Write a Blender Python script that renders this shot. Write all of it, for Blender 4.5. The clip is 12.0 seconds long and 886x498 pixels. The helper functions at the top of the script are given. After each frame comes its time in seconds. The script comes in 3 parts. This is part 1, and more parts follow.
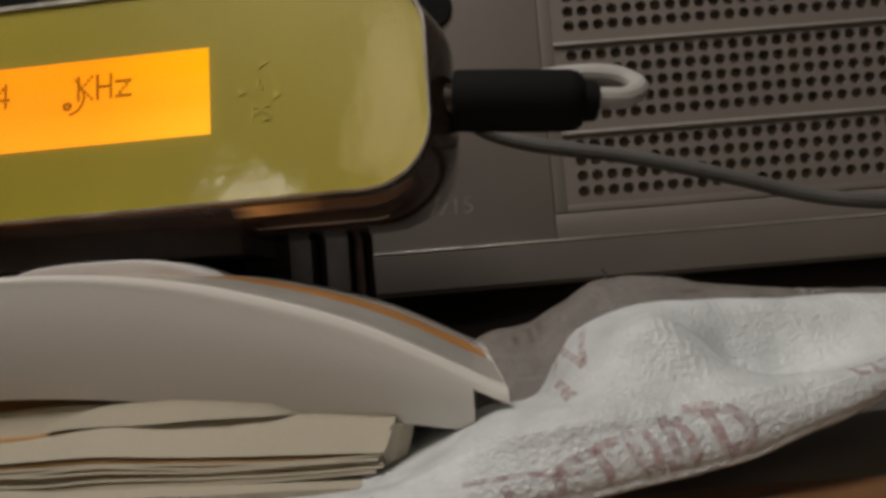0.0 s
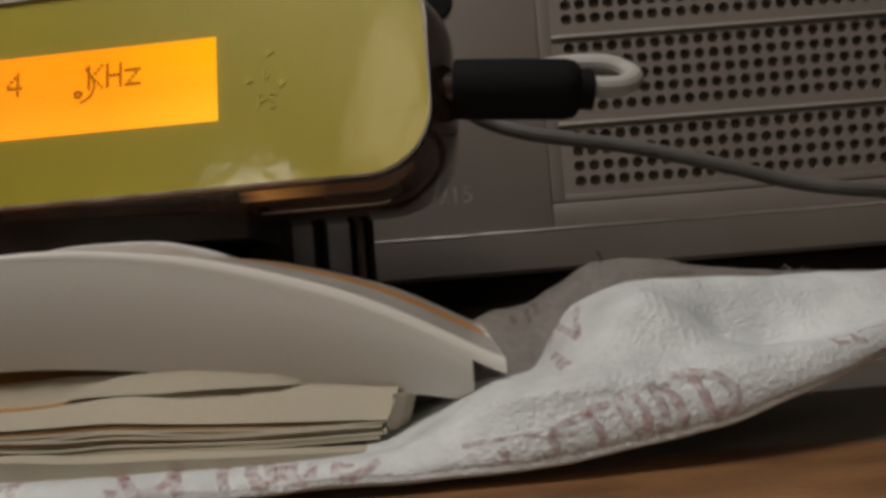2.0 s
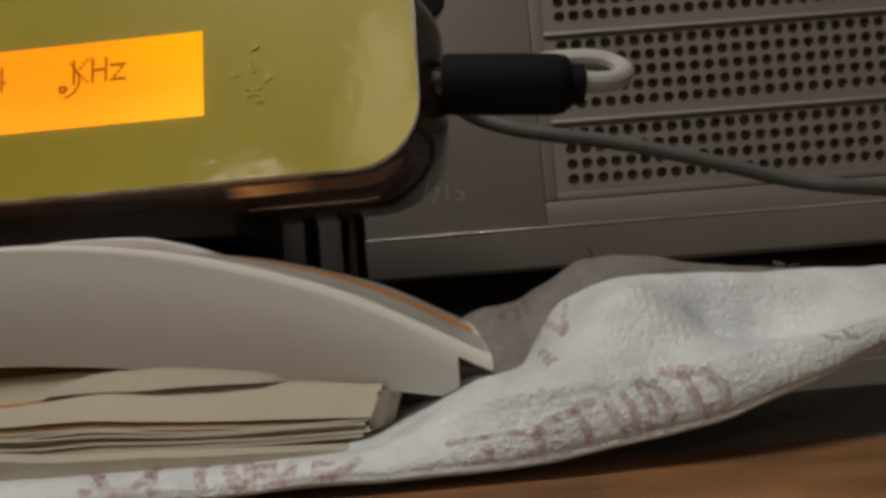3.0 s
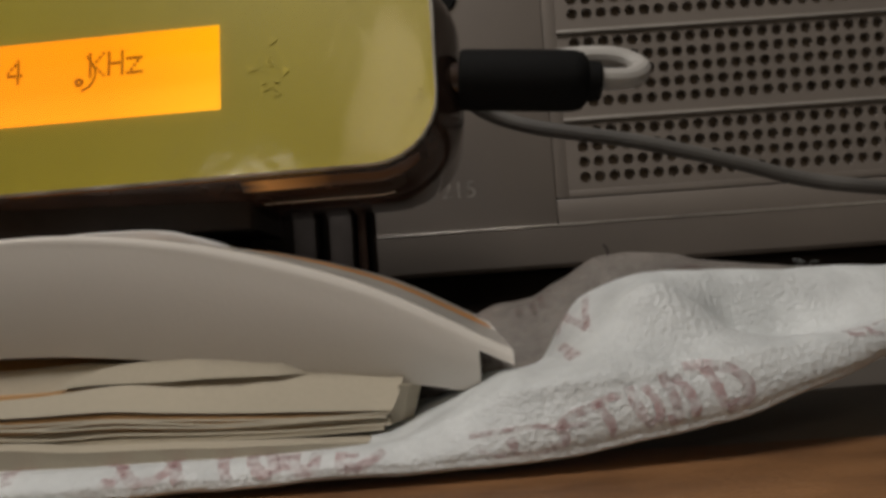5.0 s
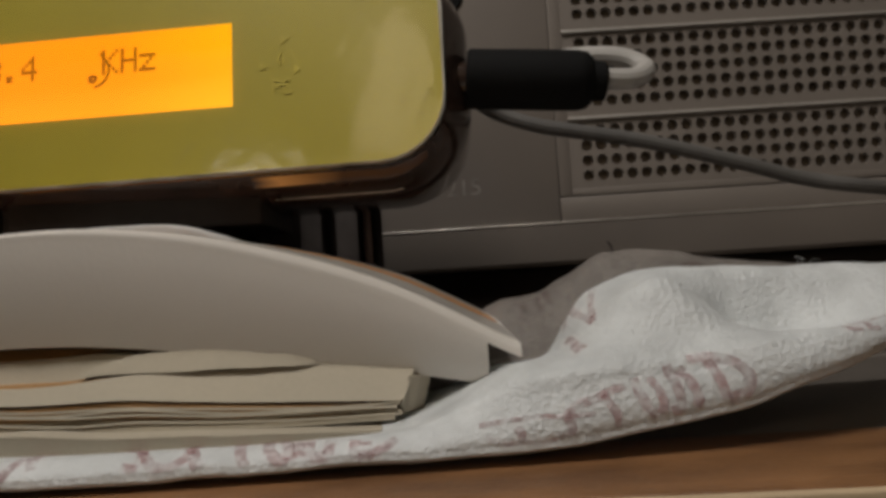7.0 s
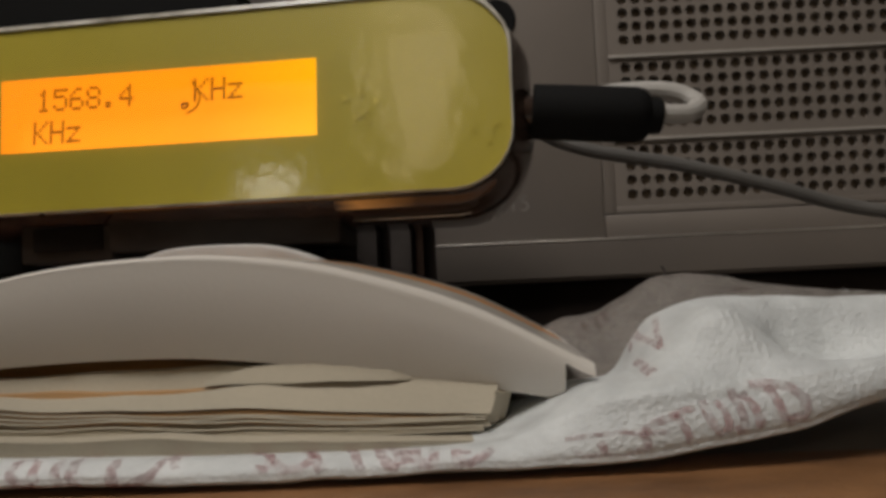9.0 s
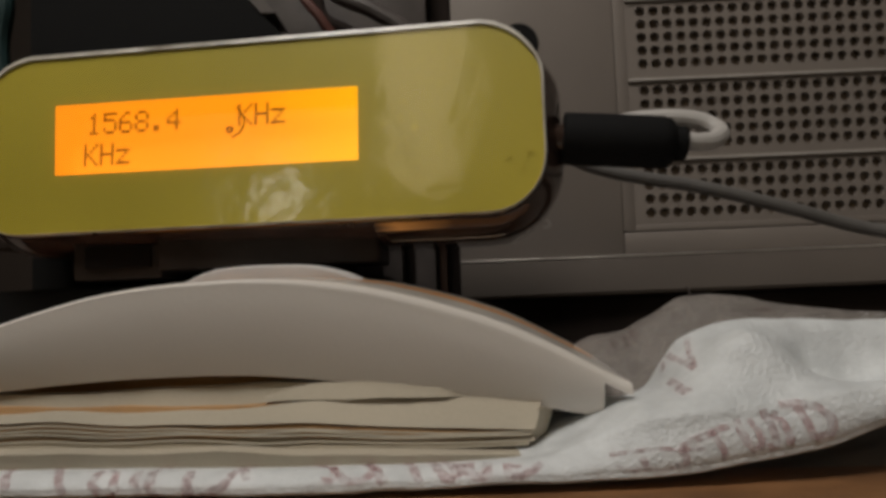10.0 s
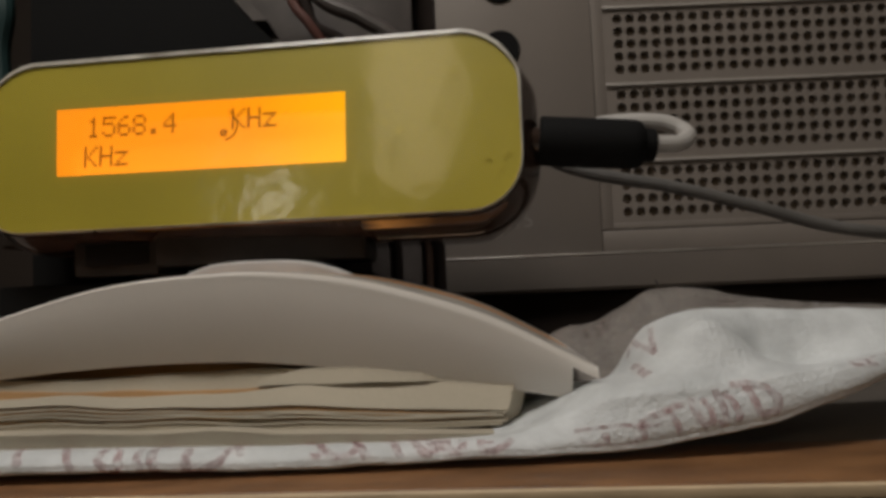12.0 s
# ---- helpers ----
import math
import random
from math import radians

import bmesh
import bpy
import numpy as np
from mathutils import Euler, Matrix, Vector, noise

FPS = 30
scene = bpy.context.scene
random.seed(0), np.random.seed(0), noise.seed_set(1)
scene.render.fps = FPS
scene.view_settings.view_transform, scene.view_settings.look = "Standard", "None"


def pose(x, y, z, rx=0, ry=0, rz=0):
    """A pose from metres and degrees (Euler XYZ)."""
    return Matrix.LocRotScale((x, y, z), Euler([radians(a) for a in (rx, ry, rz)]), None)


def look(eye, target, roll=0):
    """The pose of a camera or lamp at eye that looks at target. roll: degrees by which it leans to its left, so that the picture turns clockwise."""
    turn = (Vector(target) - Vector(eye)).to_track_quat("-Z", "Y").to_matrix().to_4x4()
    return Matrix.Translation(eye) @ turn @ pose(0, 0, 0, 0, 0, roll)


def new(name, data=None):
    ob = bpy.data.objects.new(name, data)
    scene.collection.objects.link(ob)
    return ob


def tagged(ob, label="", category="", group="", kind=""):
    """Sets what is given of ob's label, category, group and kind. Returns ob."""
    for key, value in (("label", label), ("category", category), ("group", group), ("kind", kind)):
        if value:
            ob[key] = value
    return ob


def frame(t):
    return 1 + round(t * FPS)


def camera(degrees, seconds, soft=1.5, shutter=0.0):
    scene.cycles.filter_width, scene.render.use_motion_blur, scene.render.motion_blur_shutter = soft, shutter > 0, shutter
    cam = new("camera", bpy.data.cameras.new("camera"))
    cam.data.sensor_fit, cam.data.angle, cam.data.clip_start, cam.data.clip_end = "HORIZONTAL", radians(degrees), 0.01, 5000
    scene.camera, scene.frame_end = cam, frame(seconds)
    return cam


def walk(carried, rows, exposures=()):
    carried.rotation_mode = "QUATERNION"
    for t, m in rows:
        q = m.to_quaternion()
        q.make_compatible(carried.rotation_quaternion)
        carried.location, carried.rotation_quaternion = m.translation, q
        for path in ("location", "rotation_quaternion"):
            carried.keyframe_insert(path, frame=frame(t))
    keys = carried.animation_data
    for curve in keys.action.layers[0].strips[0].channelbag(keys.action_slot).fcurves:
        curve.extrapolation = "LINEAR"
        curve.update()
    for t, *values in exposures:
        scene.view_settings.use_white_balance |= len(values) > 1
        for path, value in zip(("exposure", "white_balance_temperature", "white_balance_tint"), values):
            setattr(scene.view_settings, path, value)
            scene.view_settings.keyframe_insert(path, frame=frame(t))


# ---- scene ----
cam = camera(63.6, 12.0, soft=3.7)
PATH = [
    (0, (0.00794, 0.02124, 0.02346), (0.00898, 0.22086, 0.03570), -4.68),
    (0.5, (0.00870, 0.02014, 0.02141), (0.00998, 0.21977, 0.03352), -4.67),
    (1, (0.00649, 0.01989, 0.02210), (0.00806, 0.21954, 0.03382), -4.54),
    (1.5, (0.00719, 0.01926, 0.02122), (0.00895, 0.21893, 0.03261), -4.58),
    (2, (0.00748, 0.01752, 0.02074), (0.00882, 0.21718, 0.03243), -4.61),
    (2.5, (0.00900, 0.01886, 0.02027), (0.01077, 0.21847, 0.03253), -4.66),
    (4.5, (0.00732, 0.01937, 0.01920), (0.00947, 0.21900, 0.03124), -4.26),
    (5, (0.00643, 0.01922, 0.01935), (0.00807, 0.21885, 0.03142), -4.13),
    (5.5, (0.00602, 0.01896, 0.01952), (0.00746, 0.21860, 0.03131), -4.08),
    (6, (0.00526, 0.01955, 0.01924), (0.00634, 0.21918, 0.03129), -3.90),
    (6.5, (0.00503, 0.01812, 0.01909), (0.00642, 0.21778, 0.03064), -3.89),
    (7, (0.00520, 0.01700, 0.01892), (0.00675, 0.21666, 0.03046), -3.77),
    (9, (-0.00397, 0.00611, 0.02347), (-0.00674, 0.20582, 0.03387), -2.64),
    (9.5, (-0.00983, 0.00198, 0.02470), (-0.01216, 0.20170, 0.03500), -2.28),
    (10, (-0.01058, -0.00083, 0.02638), (-0.01336, 0.19880, 0.03818), -2.30),
    (10.5, (-0.01093, -0.00449, 0.02774), (-0.01278, 0.19512, 0.04006), -2.32),
    (11, (-0.01100, -0.00548, 0.02723), (-0.01268, 0.19410, 0.04004), -2.32),
    (11.5, (-0.01003, -0.00607, 0.02564), (-0.01144, 0.19357, 0.03761), -2.24),
    (12, (-0.00855, -0.00890, 0.02469), (-0.00922, 0.19073, 0.03692), -2.47),
]
walk(cam, [(t, look(eye, target, roll)) for t, eye, target, roll in PATH], [(0.0, 0.0), (8.5, 0.0), (10.5, -0.05), (12.0, -0.09)])

# ---- light: a dim room with one lamp above and in front of the table, windows behind ----
world = bpy.data.worlds.new("room_dusk")
world.use_nodes = True
world.node_tree.nodes["Background"].inputs["Color"].default_value = (1.0, 0.93, 0.84, 1)
world.node_tree.nodes["Background"].inputs["Strength"].default_value = 0.125
scene.world = world


def area_lamp(name, eye, target, size, watts, color, tall=0.0):
    data = bpy.data.lights.new(name, "AREA")
    data.shape, data.size, data.energy, data.color = "RECTANGLE" if tall else "DISK", size, watts, color
    if tall:
        data.size_y = tall
    ob = new(name, data)
    ob.matrix_world = look(eye, target)
    return ob


area_lamp("room_lamp", (-0.11, -0.06, 0.47), (0.03, 0.11, 0.02), 0.2, 1.50, (1.0, 0.945, 0.885))
area_lamp("window_light", (-0.55, -2.47, 1.28), (-0.5, 0.15, 0.95), 0.29, 3.9, (1.0, 0.80, 0.52), 1.15)
area_lamp("far_window_light", (-1.19, -2.47, 1.03), (-1.05, 0.15, 0.9), 0.20, 1.2, (1.0, 0.93, 0.82), 0.14)
scene.view_settings.exposure = 0.0


# ---- materials ----
def material(name, base, rough=0.5, metal=0.0, var=0.12, scale=60.0, fine=900.0, bump=0.15, coat=0.0, stretch=(1, 1, 1), second=None):
    m = bpy.data.materials.new(name)
    m.use_nodes = True
    nt = m.node_tree
    b = nt.nodes["Principled BSDF"]
    b.inputs["Roughness"].default_value, b.inputs["Metallic"].default_value = rough, metal
    b.inputs["Coat Weight"].default_value = coat
    tc, mp = nt.nodes.new("ShaderNodeTexCoord"), nt.nodes.new("ShaderNodeMapping")
    mp.inputs["Scale"].default_value = stretch
    nt.links.new(tc.outputs["Object"], mp.inputs["Vector"])
    n1, n2 = nt.nodes.new("ShaderNodeTexNoise"), nt.nodes.new("ShaderNodeTexNoise")
    n1.inputs["Scale"].default_value, n2.inputs["Scale"].default_value = scale, fine
    n1.inputs["Detail"].default_value = 6
    n2.inputs["Detail"].default_value = 3
    for n in (n1, n2):
        nt.links.new(mp.outputs["Vector"], n.inputs["Vector"])
    ramp = nt.nodes.new("ShaderNodeMix")
    ramp.data_type = "RGBA"
    dark = second or tuple(c * (1 - 2 * var) for c in base)
    ramp.inputs["A"].default_value, ramp.inputs["B"].default_value = (*dark, 1), (*[min(1, c * (1 + var)) for c in base], 1)
    add = nt.nodes.new("ShaderNodeMath")
    add.operation = "MULTIPLY_ADD"
    add.inputs[1].default_value = 0.35
    nt.links.new(n2.outputs["Fac"], add.inputs[0])
    sub = nt.nodes.new("ShaderNodeMapRange")
    sub.inputs["From Min"].default_value, sub.inputs["From Max"].default_value = 0.3, 0.7
    sub.inputs["To Max"].default_value = 0.75
    nt.links.new(n1.outputs["Fac"], sub.inputs["Value"])
    nt.links.new(sub.outputs["Result"], add.inputs[2])
    nt.links.new(add.outputs[0], ramp.inputs["Factor"])
    nt.links.new(ramp.outputs["Result"], b.inputs["Base Color"])
    rr = nt.nodes.new("ShaderNodeMapRange")
    rr.inputs["To Min"].default_value, rr.inputs["To Max"].default_value = max(0.02, rough * 0.8), min(1, rough * 1.2)
    nt.links.new(n1.outputs["Fac"], rr.inputs["Value"])
    nt.links.new(rr.outputs["Result"], b.inputs["Roughness"])
    if bump:
        bp = nt.nodes.new("ShaderNodeBump")
        bp.inputs["Strength"].default_value, bp.inputs["Distance"].default_value = bump, 0.0004
        nt.links.new(n2.outputs["Fac"], bp.inputs["Height"])
        nt.links.new(bp.outputs["Normal"], b.inputs["Normal"])
    return m


WHITE_PAPER = material("white_paper", (0.77, 0.725, 0.67), 0.75, var=0.03, scale=30, fine=1500, bump=0.08)
FLAP_PAPER = material("grey_white_paper", (0.55, 0.54, 0.525), 0.8, var=0.05, scale=60, fine=1500, bump=0.08)
COVER = material("printed_cover", (0.52, 0.49, 0.45), 0.3, var=0.2, scale=45, fine=400, bump=0.03, coat=0.3)
# Orange reflection of the display on the cover, painted as colour.
ORANGE_GLOW = material("orange_display_glow", (0.62, 0.28, 0.08), 0.35, var=0.2, scale=60, fine=500, bump=0.02, coat=0.2)
OLD_PAPER = material("yellowed_paper", (0.455, 0.405, 0.315), 0.85, var=0.09, scale=40, fine=1300, bump=0.15)
# Brown of one leaf, and of the fillers that colour shaded gaps.
BROWN_PAPER = material("brown_paper", (0.46, 0.27, 0.12), 0.85, var=0.12, scale=40, fine=1300, bump=0.15)


def fabric(name, see_through, base=(0.81, 0.84, 0.845)):
    """White nonwoven cloth: pressed fibres, shiny specks, a little light through it."""
    m = material(name, base, 0.55, var=0.11, scale=220, fine=1200, bump=0.0)
    nt = m.node_tree
    b = nt.nodes["Principled BSDF"]
    tc = nt.nodes.new("ShaderNodeTexCoord")
    vo, fb, mx = nt.nodes.new("ShaderNodeTexVoronoi"), nt.nodes.new("ShaderNodeTexNoise"), nt.nodes.new("ShaderNodeMath")
    vo.inputs["Scale"].default_value = 1400
    fb.inputs["Scale"].default_value, fb.inputs["Detail"].default_value, fb.inputs["Distortion"].default_value = 1600, 6, 1.2
    for n in (vo, fb):
        nt.links.new(tc.outputs["Object"], n.inputs["Vector"])
    mx.operation = "MULTIPLY_ADD"
    mx.inputs[1].default_value = 0.5
    nt.links.new(vo.outputs["Distance"], mx.inputs[0])
    nt.links.new(fb.outputs["Fac"], mx.inputs[2])
    bp = nt.nodes.new("ShaderNodeBump")
    bp.inputs["Strength"].default_value, bp.inputs["Distance"].default_value = 0.75, 0.00036
    nt.links.new(mx.outputs[0], bp.inputs["Height"])
    nt.links.new(bp.outputs["Normal"], b.inputs["Normal"])
    b.inputs["Sheen Weight"].default_value = 0.1
    for link in list(b.inputs["Roughness"].links):
        nt.links.remove(link)
    b.inputs["Roughness"].default_value, b.inputs["Specular IOR Level"].default_value = 0.42, 0.75
    out = nt.nodes["Material Output"]
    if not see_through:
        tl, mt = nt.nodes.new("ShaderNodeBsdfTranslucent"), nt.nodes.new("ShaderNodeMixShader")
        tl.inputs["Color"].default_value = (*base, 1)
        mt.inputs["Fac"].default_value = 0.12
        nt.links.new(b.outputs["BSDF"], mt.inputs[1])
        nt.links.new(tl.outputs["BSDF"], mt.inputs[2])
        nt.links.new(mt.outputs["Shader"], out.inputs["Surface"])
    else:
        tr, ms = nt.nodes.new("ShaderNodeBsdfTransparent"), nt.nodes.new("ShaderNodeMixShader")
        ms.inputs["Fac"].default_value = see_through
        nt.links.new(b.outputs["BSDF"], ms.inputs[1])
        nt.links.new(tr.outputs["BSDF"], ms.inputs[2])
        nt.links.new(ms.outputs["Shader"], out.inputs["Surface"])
    return m


FABRIC = fabric("nonwoven_fabric", 0.0)
# Same white cloth, see-through, with shadow put into a grey-brown base.
THIN_SHADED_FABRIC = fabric("shaded_single_layer_fabric", 0.6, (0.50, 0.45, 0.41))


def worn_ink(name, color):
    """Faded print: patchy ink that lets the cloth through."""
    m = material(name, color, 0.7, var=0.2, scale=300, fine=1800, bump=0.3)
    nt = m.node_tree
    b, out = nt.nodes["Principled BSDF"], nt.nodes["Material Output"]
    tc, ns, mr = nt.nodes.new("ShaderNodeTexCoord"), nt.nodes.new("ShaderNodeTexNoise"), nt.nodes.new("ShaderNodeMapRange")
    ns.inputs["Scale"].default_value, ns.inputs["Detail"].default_value = 900, 3
    nt.links.new(tc.outputs["Object"], ns.inputs["Vector"])
    nt.links.new(ns.outputs["Fac"], mr.inputs["Value"])
    mr.inputs["From Min"].default_value, mr.inputs["From Max"].default_value = 0.35, 0.65
    mr.inputs["To Min"].default_value, mr.inputs["To Max"].default_value = 0.52, 0.95
    tr, ms = nt.nodes.new("ShaderNodeBsdfTransparent"), nt.nodes.new("ShaderNodeMixShader")
    nt.links.new(mr.outputs["Result"], ms.inputs["Fac"])
    nt.links.new(b.outputs["BSDF"], ms.inputs[1])
    nt.links.new(tr.outputs["BSDF"], ms.inputs[2])
    nt.links.new(ms.outputs["Shader"], out.inputs["Surface"])
    return m


RED_INK = worn_ink("faded_red_print", (0.46, 0.215, 0.225))
DARK_INK = worn_ink("faded_dark_print", (0.16, 0.10, 0.09))
RADIO = material("warm_grey_enamel", (0.222, 0.193, 0.170), 0.42, var=0.05, scale=25, fine=1600, bump=0.06)
# Paler copy of the enamel: top light on the ridges put into colour.
RADIO_RIDGE = material("top_lit_grey_enamel", (0.36, 0.33, 0.30), 0.35, var=0.08, scale=80, fine=1600, bump=0.05)
# Bright and dark patches paint specular glints along the bezel.
RADIO_RIM = material("glint_bright_edge", (0.70, 0.66, 0.60), 0.3, metal=0.6, var=0.2, scale=45, fine=1200, stretch=(0.8, 2, 2), second=(0.32, 0.29, 0.26))
DARK = material("black_plastic", (0.028, 0.021, 0.018), 0.9, var=0.2, scale=40, fine=900, bump=0.1)
CLOTH = material("brown_speaker_cloth", (0.16, 0.125, 0.092), 0.95, var=0.3, scale=300, fine=2500, bump=0.5)
VOID = material("dark_cavity", (0.010, 0.008, 0.007), 0.9, var=0.3, scale=80, fine=900)
RUBBER = material("matt_black_rubber", (0.008, 0.008, 0.008), 0.75, var=0.15, scale=90, fine=1500, bump=0.2)
SHELL = material("smoked_brown_plastic", (0.06, 0.037, 0.028), 0.12, var=0.45, scale=70, fine=700, bump=0.03, coat=0.6)
GREEN = material("olive_green_paper", (0.425, 0.352, 0.03), 0.5, var=0.07, scale=25, fine=800, bump=0.02, coat=0.0)
CLEAR_EDGE = material("clear_plastic_edge", (0.55, 0.54, 0.50), 0.2, var=0.15, scale=120, fine=900)
# Whitish colour paints the lamp light that clear edges catch.
COVER_RIM = material("lit_clear_edge", (0.60, 0.57, 0.51), 0.3, var=0.3, scale=110, fine=900, second=(0.16, 0.13, 0.09))
GREY_TAPE = material("grey_brown_plastic", (0.085, 0.072, 0.066), 0.45, var=0.25, scale=60, fine=600, bump=0.1)
WHITE_CABLE = material("white_cable_sheath", (0.42, 0.40, 0.375), 0.5, var=0.06, scale=100, fine=1500)
GREY_CABLE = material("grey_cable_sheath", (0.12, 0.113, 0.105), 0.6, var=0.1, scale=100, fine=1500)
RED_WIRE = material("red_brown_sheath", (0.10, 0.035, 0.025), 0.5, var=0.1)
TEAL_WIRE = material("teal_sheath", (0.02, 0.05, 0.05), 0.5, var=0.1)
MODULE = material("grey_module_plastic", (0.036, 0.029, 0.025), 0.5, var=0.25, scale=60, fine=600, bump=0.1)
for m in (RUBBER, VOID, DARK, MODULE):
    m.node_tree.nodes["Principled BSDF"].inputs["Specular IOR Level"].default_value = 0.12
WOOD = material("brown_veneer", (0.25, 0.122, 0.05), 0.45, var=0.25, scale=75, fine=900, bump=0.6, stretch=(0.8, 2.2, 2.2), second=(0.095, 0.043, 0.018))
WORN = material("bare_worn_wood", (0.62, 0.47, 0.30), 0.6, var=0.2, scale=90, fine=700, stretch=(0.5, 2, 2))
LAMINATE = material("grey_laminate", (0.19, 0.168, 0.147), 0.45, var=0.1, scale=30, fine=900)
WALL = material("room_paint", (0.67, 0.63, 0.58), 0.9, var=0.06, scale=3, fine=60)
DARK_WALL = material("dark_wood_panelling", (0.045, 0.032, 0.025), 0.7, var=0.2, scale=6, fine=90)
MARK = material("embossed_mark", (0.55, 0.455, 0.052), 0.5, var=0.1, scale=200, fine=900)
PRINT = material("pale_print", (0.265, 0.238, 0.213), 0.5, var=0.2, scale=300, fine=1200)


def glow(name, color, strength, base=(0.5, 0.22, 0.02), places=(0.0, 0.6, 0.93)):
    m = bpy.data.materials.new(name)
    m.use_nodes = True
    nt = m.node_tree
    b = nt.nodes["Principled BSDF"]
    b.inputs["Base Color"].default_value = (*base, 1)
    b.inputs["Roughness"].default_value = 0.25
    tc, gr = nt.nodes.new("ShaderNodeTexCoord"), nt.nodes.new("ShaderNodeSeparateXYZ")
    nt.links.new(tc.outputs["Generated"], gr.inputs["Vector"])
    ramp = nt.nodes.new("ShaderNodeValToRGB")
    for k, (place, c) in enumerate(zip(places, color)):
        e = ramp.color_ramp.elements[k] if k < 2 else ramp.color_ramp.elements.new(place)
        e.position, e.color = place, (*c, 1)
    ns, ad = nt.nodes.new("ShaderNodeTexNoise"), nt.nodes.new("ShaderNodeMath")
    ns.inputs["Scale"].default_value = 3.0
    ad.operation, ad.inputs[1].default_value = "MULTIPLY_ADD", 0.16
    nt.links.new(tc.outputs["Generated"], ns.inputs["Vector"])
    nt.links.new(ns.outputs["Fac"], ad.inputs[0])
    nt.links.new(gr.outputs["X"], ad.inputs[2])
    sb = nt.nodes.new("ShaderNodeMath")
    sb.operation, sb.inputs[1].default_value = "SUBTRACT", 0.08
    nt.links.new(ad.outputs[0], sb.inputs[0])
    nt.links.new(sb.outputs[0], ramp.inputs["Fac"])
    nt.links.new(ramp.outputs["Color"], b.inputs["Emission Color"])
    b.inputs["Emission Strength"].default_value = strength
    return m


BACKLIGHT = glow("orange_backlight", ((1.0, 0.30, 0.010), (1.0, 0.33, 0.006), (1.0, 0.47, 0.004)), 1.0)
LCD_INK = glow("lcd_segment_ink", ((0.30, 0.075, 0.004), (0.30, 0.085, 0.004), (0.32, 0.10, 0.004)), 0.9, (0.10, 0.04, 0.01))
# Own emission in place of display light leaking through the shell.
LEAK = glow("emissive_leak", ((0.0, 0.0, 0.0), (0.85, 0.33, 0.07), (0.05, 0.018, 0.006)), 0.25, (0.035, 0.02, 0.014), (0.0, 0.15, 0.5))


def clear_cover():
    m = bpy.data.materials.new("clear_plastic_cover")
    m.use_nodes = True
    nt = m.node_tree
    out = nt.nodes["Material Output"]
    nt.nodes.remove(nt.nodes["Principled BSDF"])
    tr, gl, mx = nt.nodes.new("ShaderNodeBsdfTransparent"), nt.nodes.new("ShaderNodeBsdfGlossy"), nt.nodes.new("ShaderNodeMixShader")
    fr = nt.nodes.new("ShaderNodeFresnel")
    fr.inputs["IOR"].default_value = 1.5
    gl.inputs["Roughness"].default_value = 0.125
    ns, bp = nt.nodes.new("ShaderNodeTexNoise"), nt.nodes.new("ShaderNodeBump")
    ns.inputs["Scale"].default_value = 34
    ns.inputs["Detail"].default_value = 5
    tc = nt.nodes.new("ShaderNodeTexCoord")
    nt.links.new(tc.outputs["Object"], ns.inputs["Vector"])
    bp.inputs["Strength"].default_value, bp.inputs["Distance"].default_value = 0.15, 0.004
    nt.links.new(ns.outputs["Fac"], bp.inputs["Height"])
    nt.links.new(bp.outputs["Normal"], gl.inputs["Normal"])
    nt.links.new(bp.outputs["Normal"], fr.inputs["Normal"])
    nt.links.new(fr.outputs["Fac"], mx.inputs["Fac"])
    nt.links.new(tr.outputs["BSDF"], mx.inputs[1])
    nt.links.new(gl.outputs["BSDF"], mx.inputs[2])
    nt.links.new(mx.outputs["Shader"], out.inputs["Surface"])
    return m


CLEAR = clear_cover()

# ---- building tools: shapes are drawn in centimetres, world axes ----
CM = 0.01


def thing(name, base, label, category, group="", kind=""):
    ob = new(name)
    ob.location = [c * CM for c in base]
    ob.empty_display_size = 0.01
    ob["base"] = [float(c) for c in base]
    return tagged(ob, label, category, group, kind)


def part(name, bm, mat, parent=None, label="", smooth=28, mend=True):
    """Links a bmesh, drawn in world centimetres, as one mesh under a thing or a part."""
    root = parent
    while root is not None and root.parent is not None:
        root = root.parent
    base = Vector(root["base"]) if root is not None and "base" in root else Vector((0, 0, 0))
    bm.transform(Matrix.Scale(CM, 4) @ Matrix.Translation(-base))
    if mend:
        bmesh.ops.recalc_face_normals(bm, faces=bm.faces[:])
    me = bpy.data.meshes.new(name)
    if smooth:
        for f in bm.faces:
            f.smooth = True
        for e in bm.edges:
            if len(e.link_faces) == 2 and e.calc_face_angle(0) > radians(smooth):
                e.smooth = False
    bm.to_mesh(me)
    bm.free()
    me.materials.append(mat)
    ob = new(name, me)
    if parent is not None:
        ob.parent = parent
    return tagged(ob, label) if label else ob


def box(x0, x1, y0, y1, z0, z1, bevel=0.0, seg=2):
    bm = bmesh.new()
    bmesh.ops.create_cube(bm, size=1)
    bm.transform(Matrix.Translation(((x0 + x1) / 2, (y0 + y1) / 2, (z0 + z1) / 2)) @ Matrix.Diagonal((x1 - x0, y1 - y0, z1 - z0, 1)))
    if bevel:
        bmesh.ops.bevel(bm, geom=bm.edges[:], offset=bevel, segments=seg, profile=0.5, affect="EDGES", clamp_overlap=True)
    return bm


def loft(rings, close=True, caps=True):
    """A mesh through rings of equally many points."""
    bm = bmesh.new()
    vs = [[bm.verts.new(p) for p in r] for r in rings]
    n = len(rings[0])
    for a, b in zip(vs, vs[1:]):
        for i in range(n if close else n - 1):
            bm.faces.new((a[i], a[(i + 1) % n], b[(i + 1) % n], b[i]))
    if caps and close:
        bm.faces.new(vs[0][::-1])
        bm.faces.new(vs[-1])
    return bm


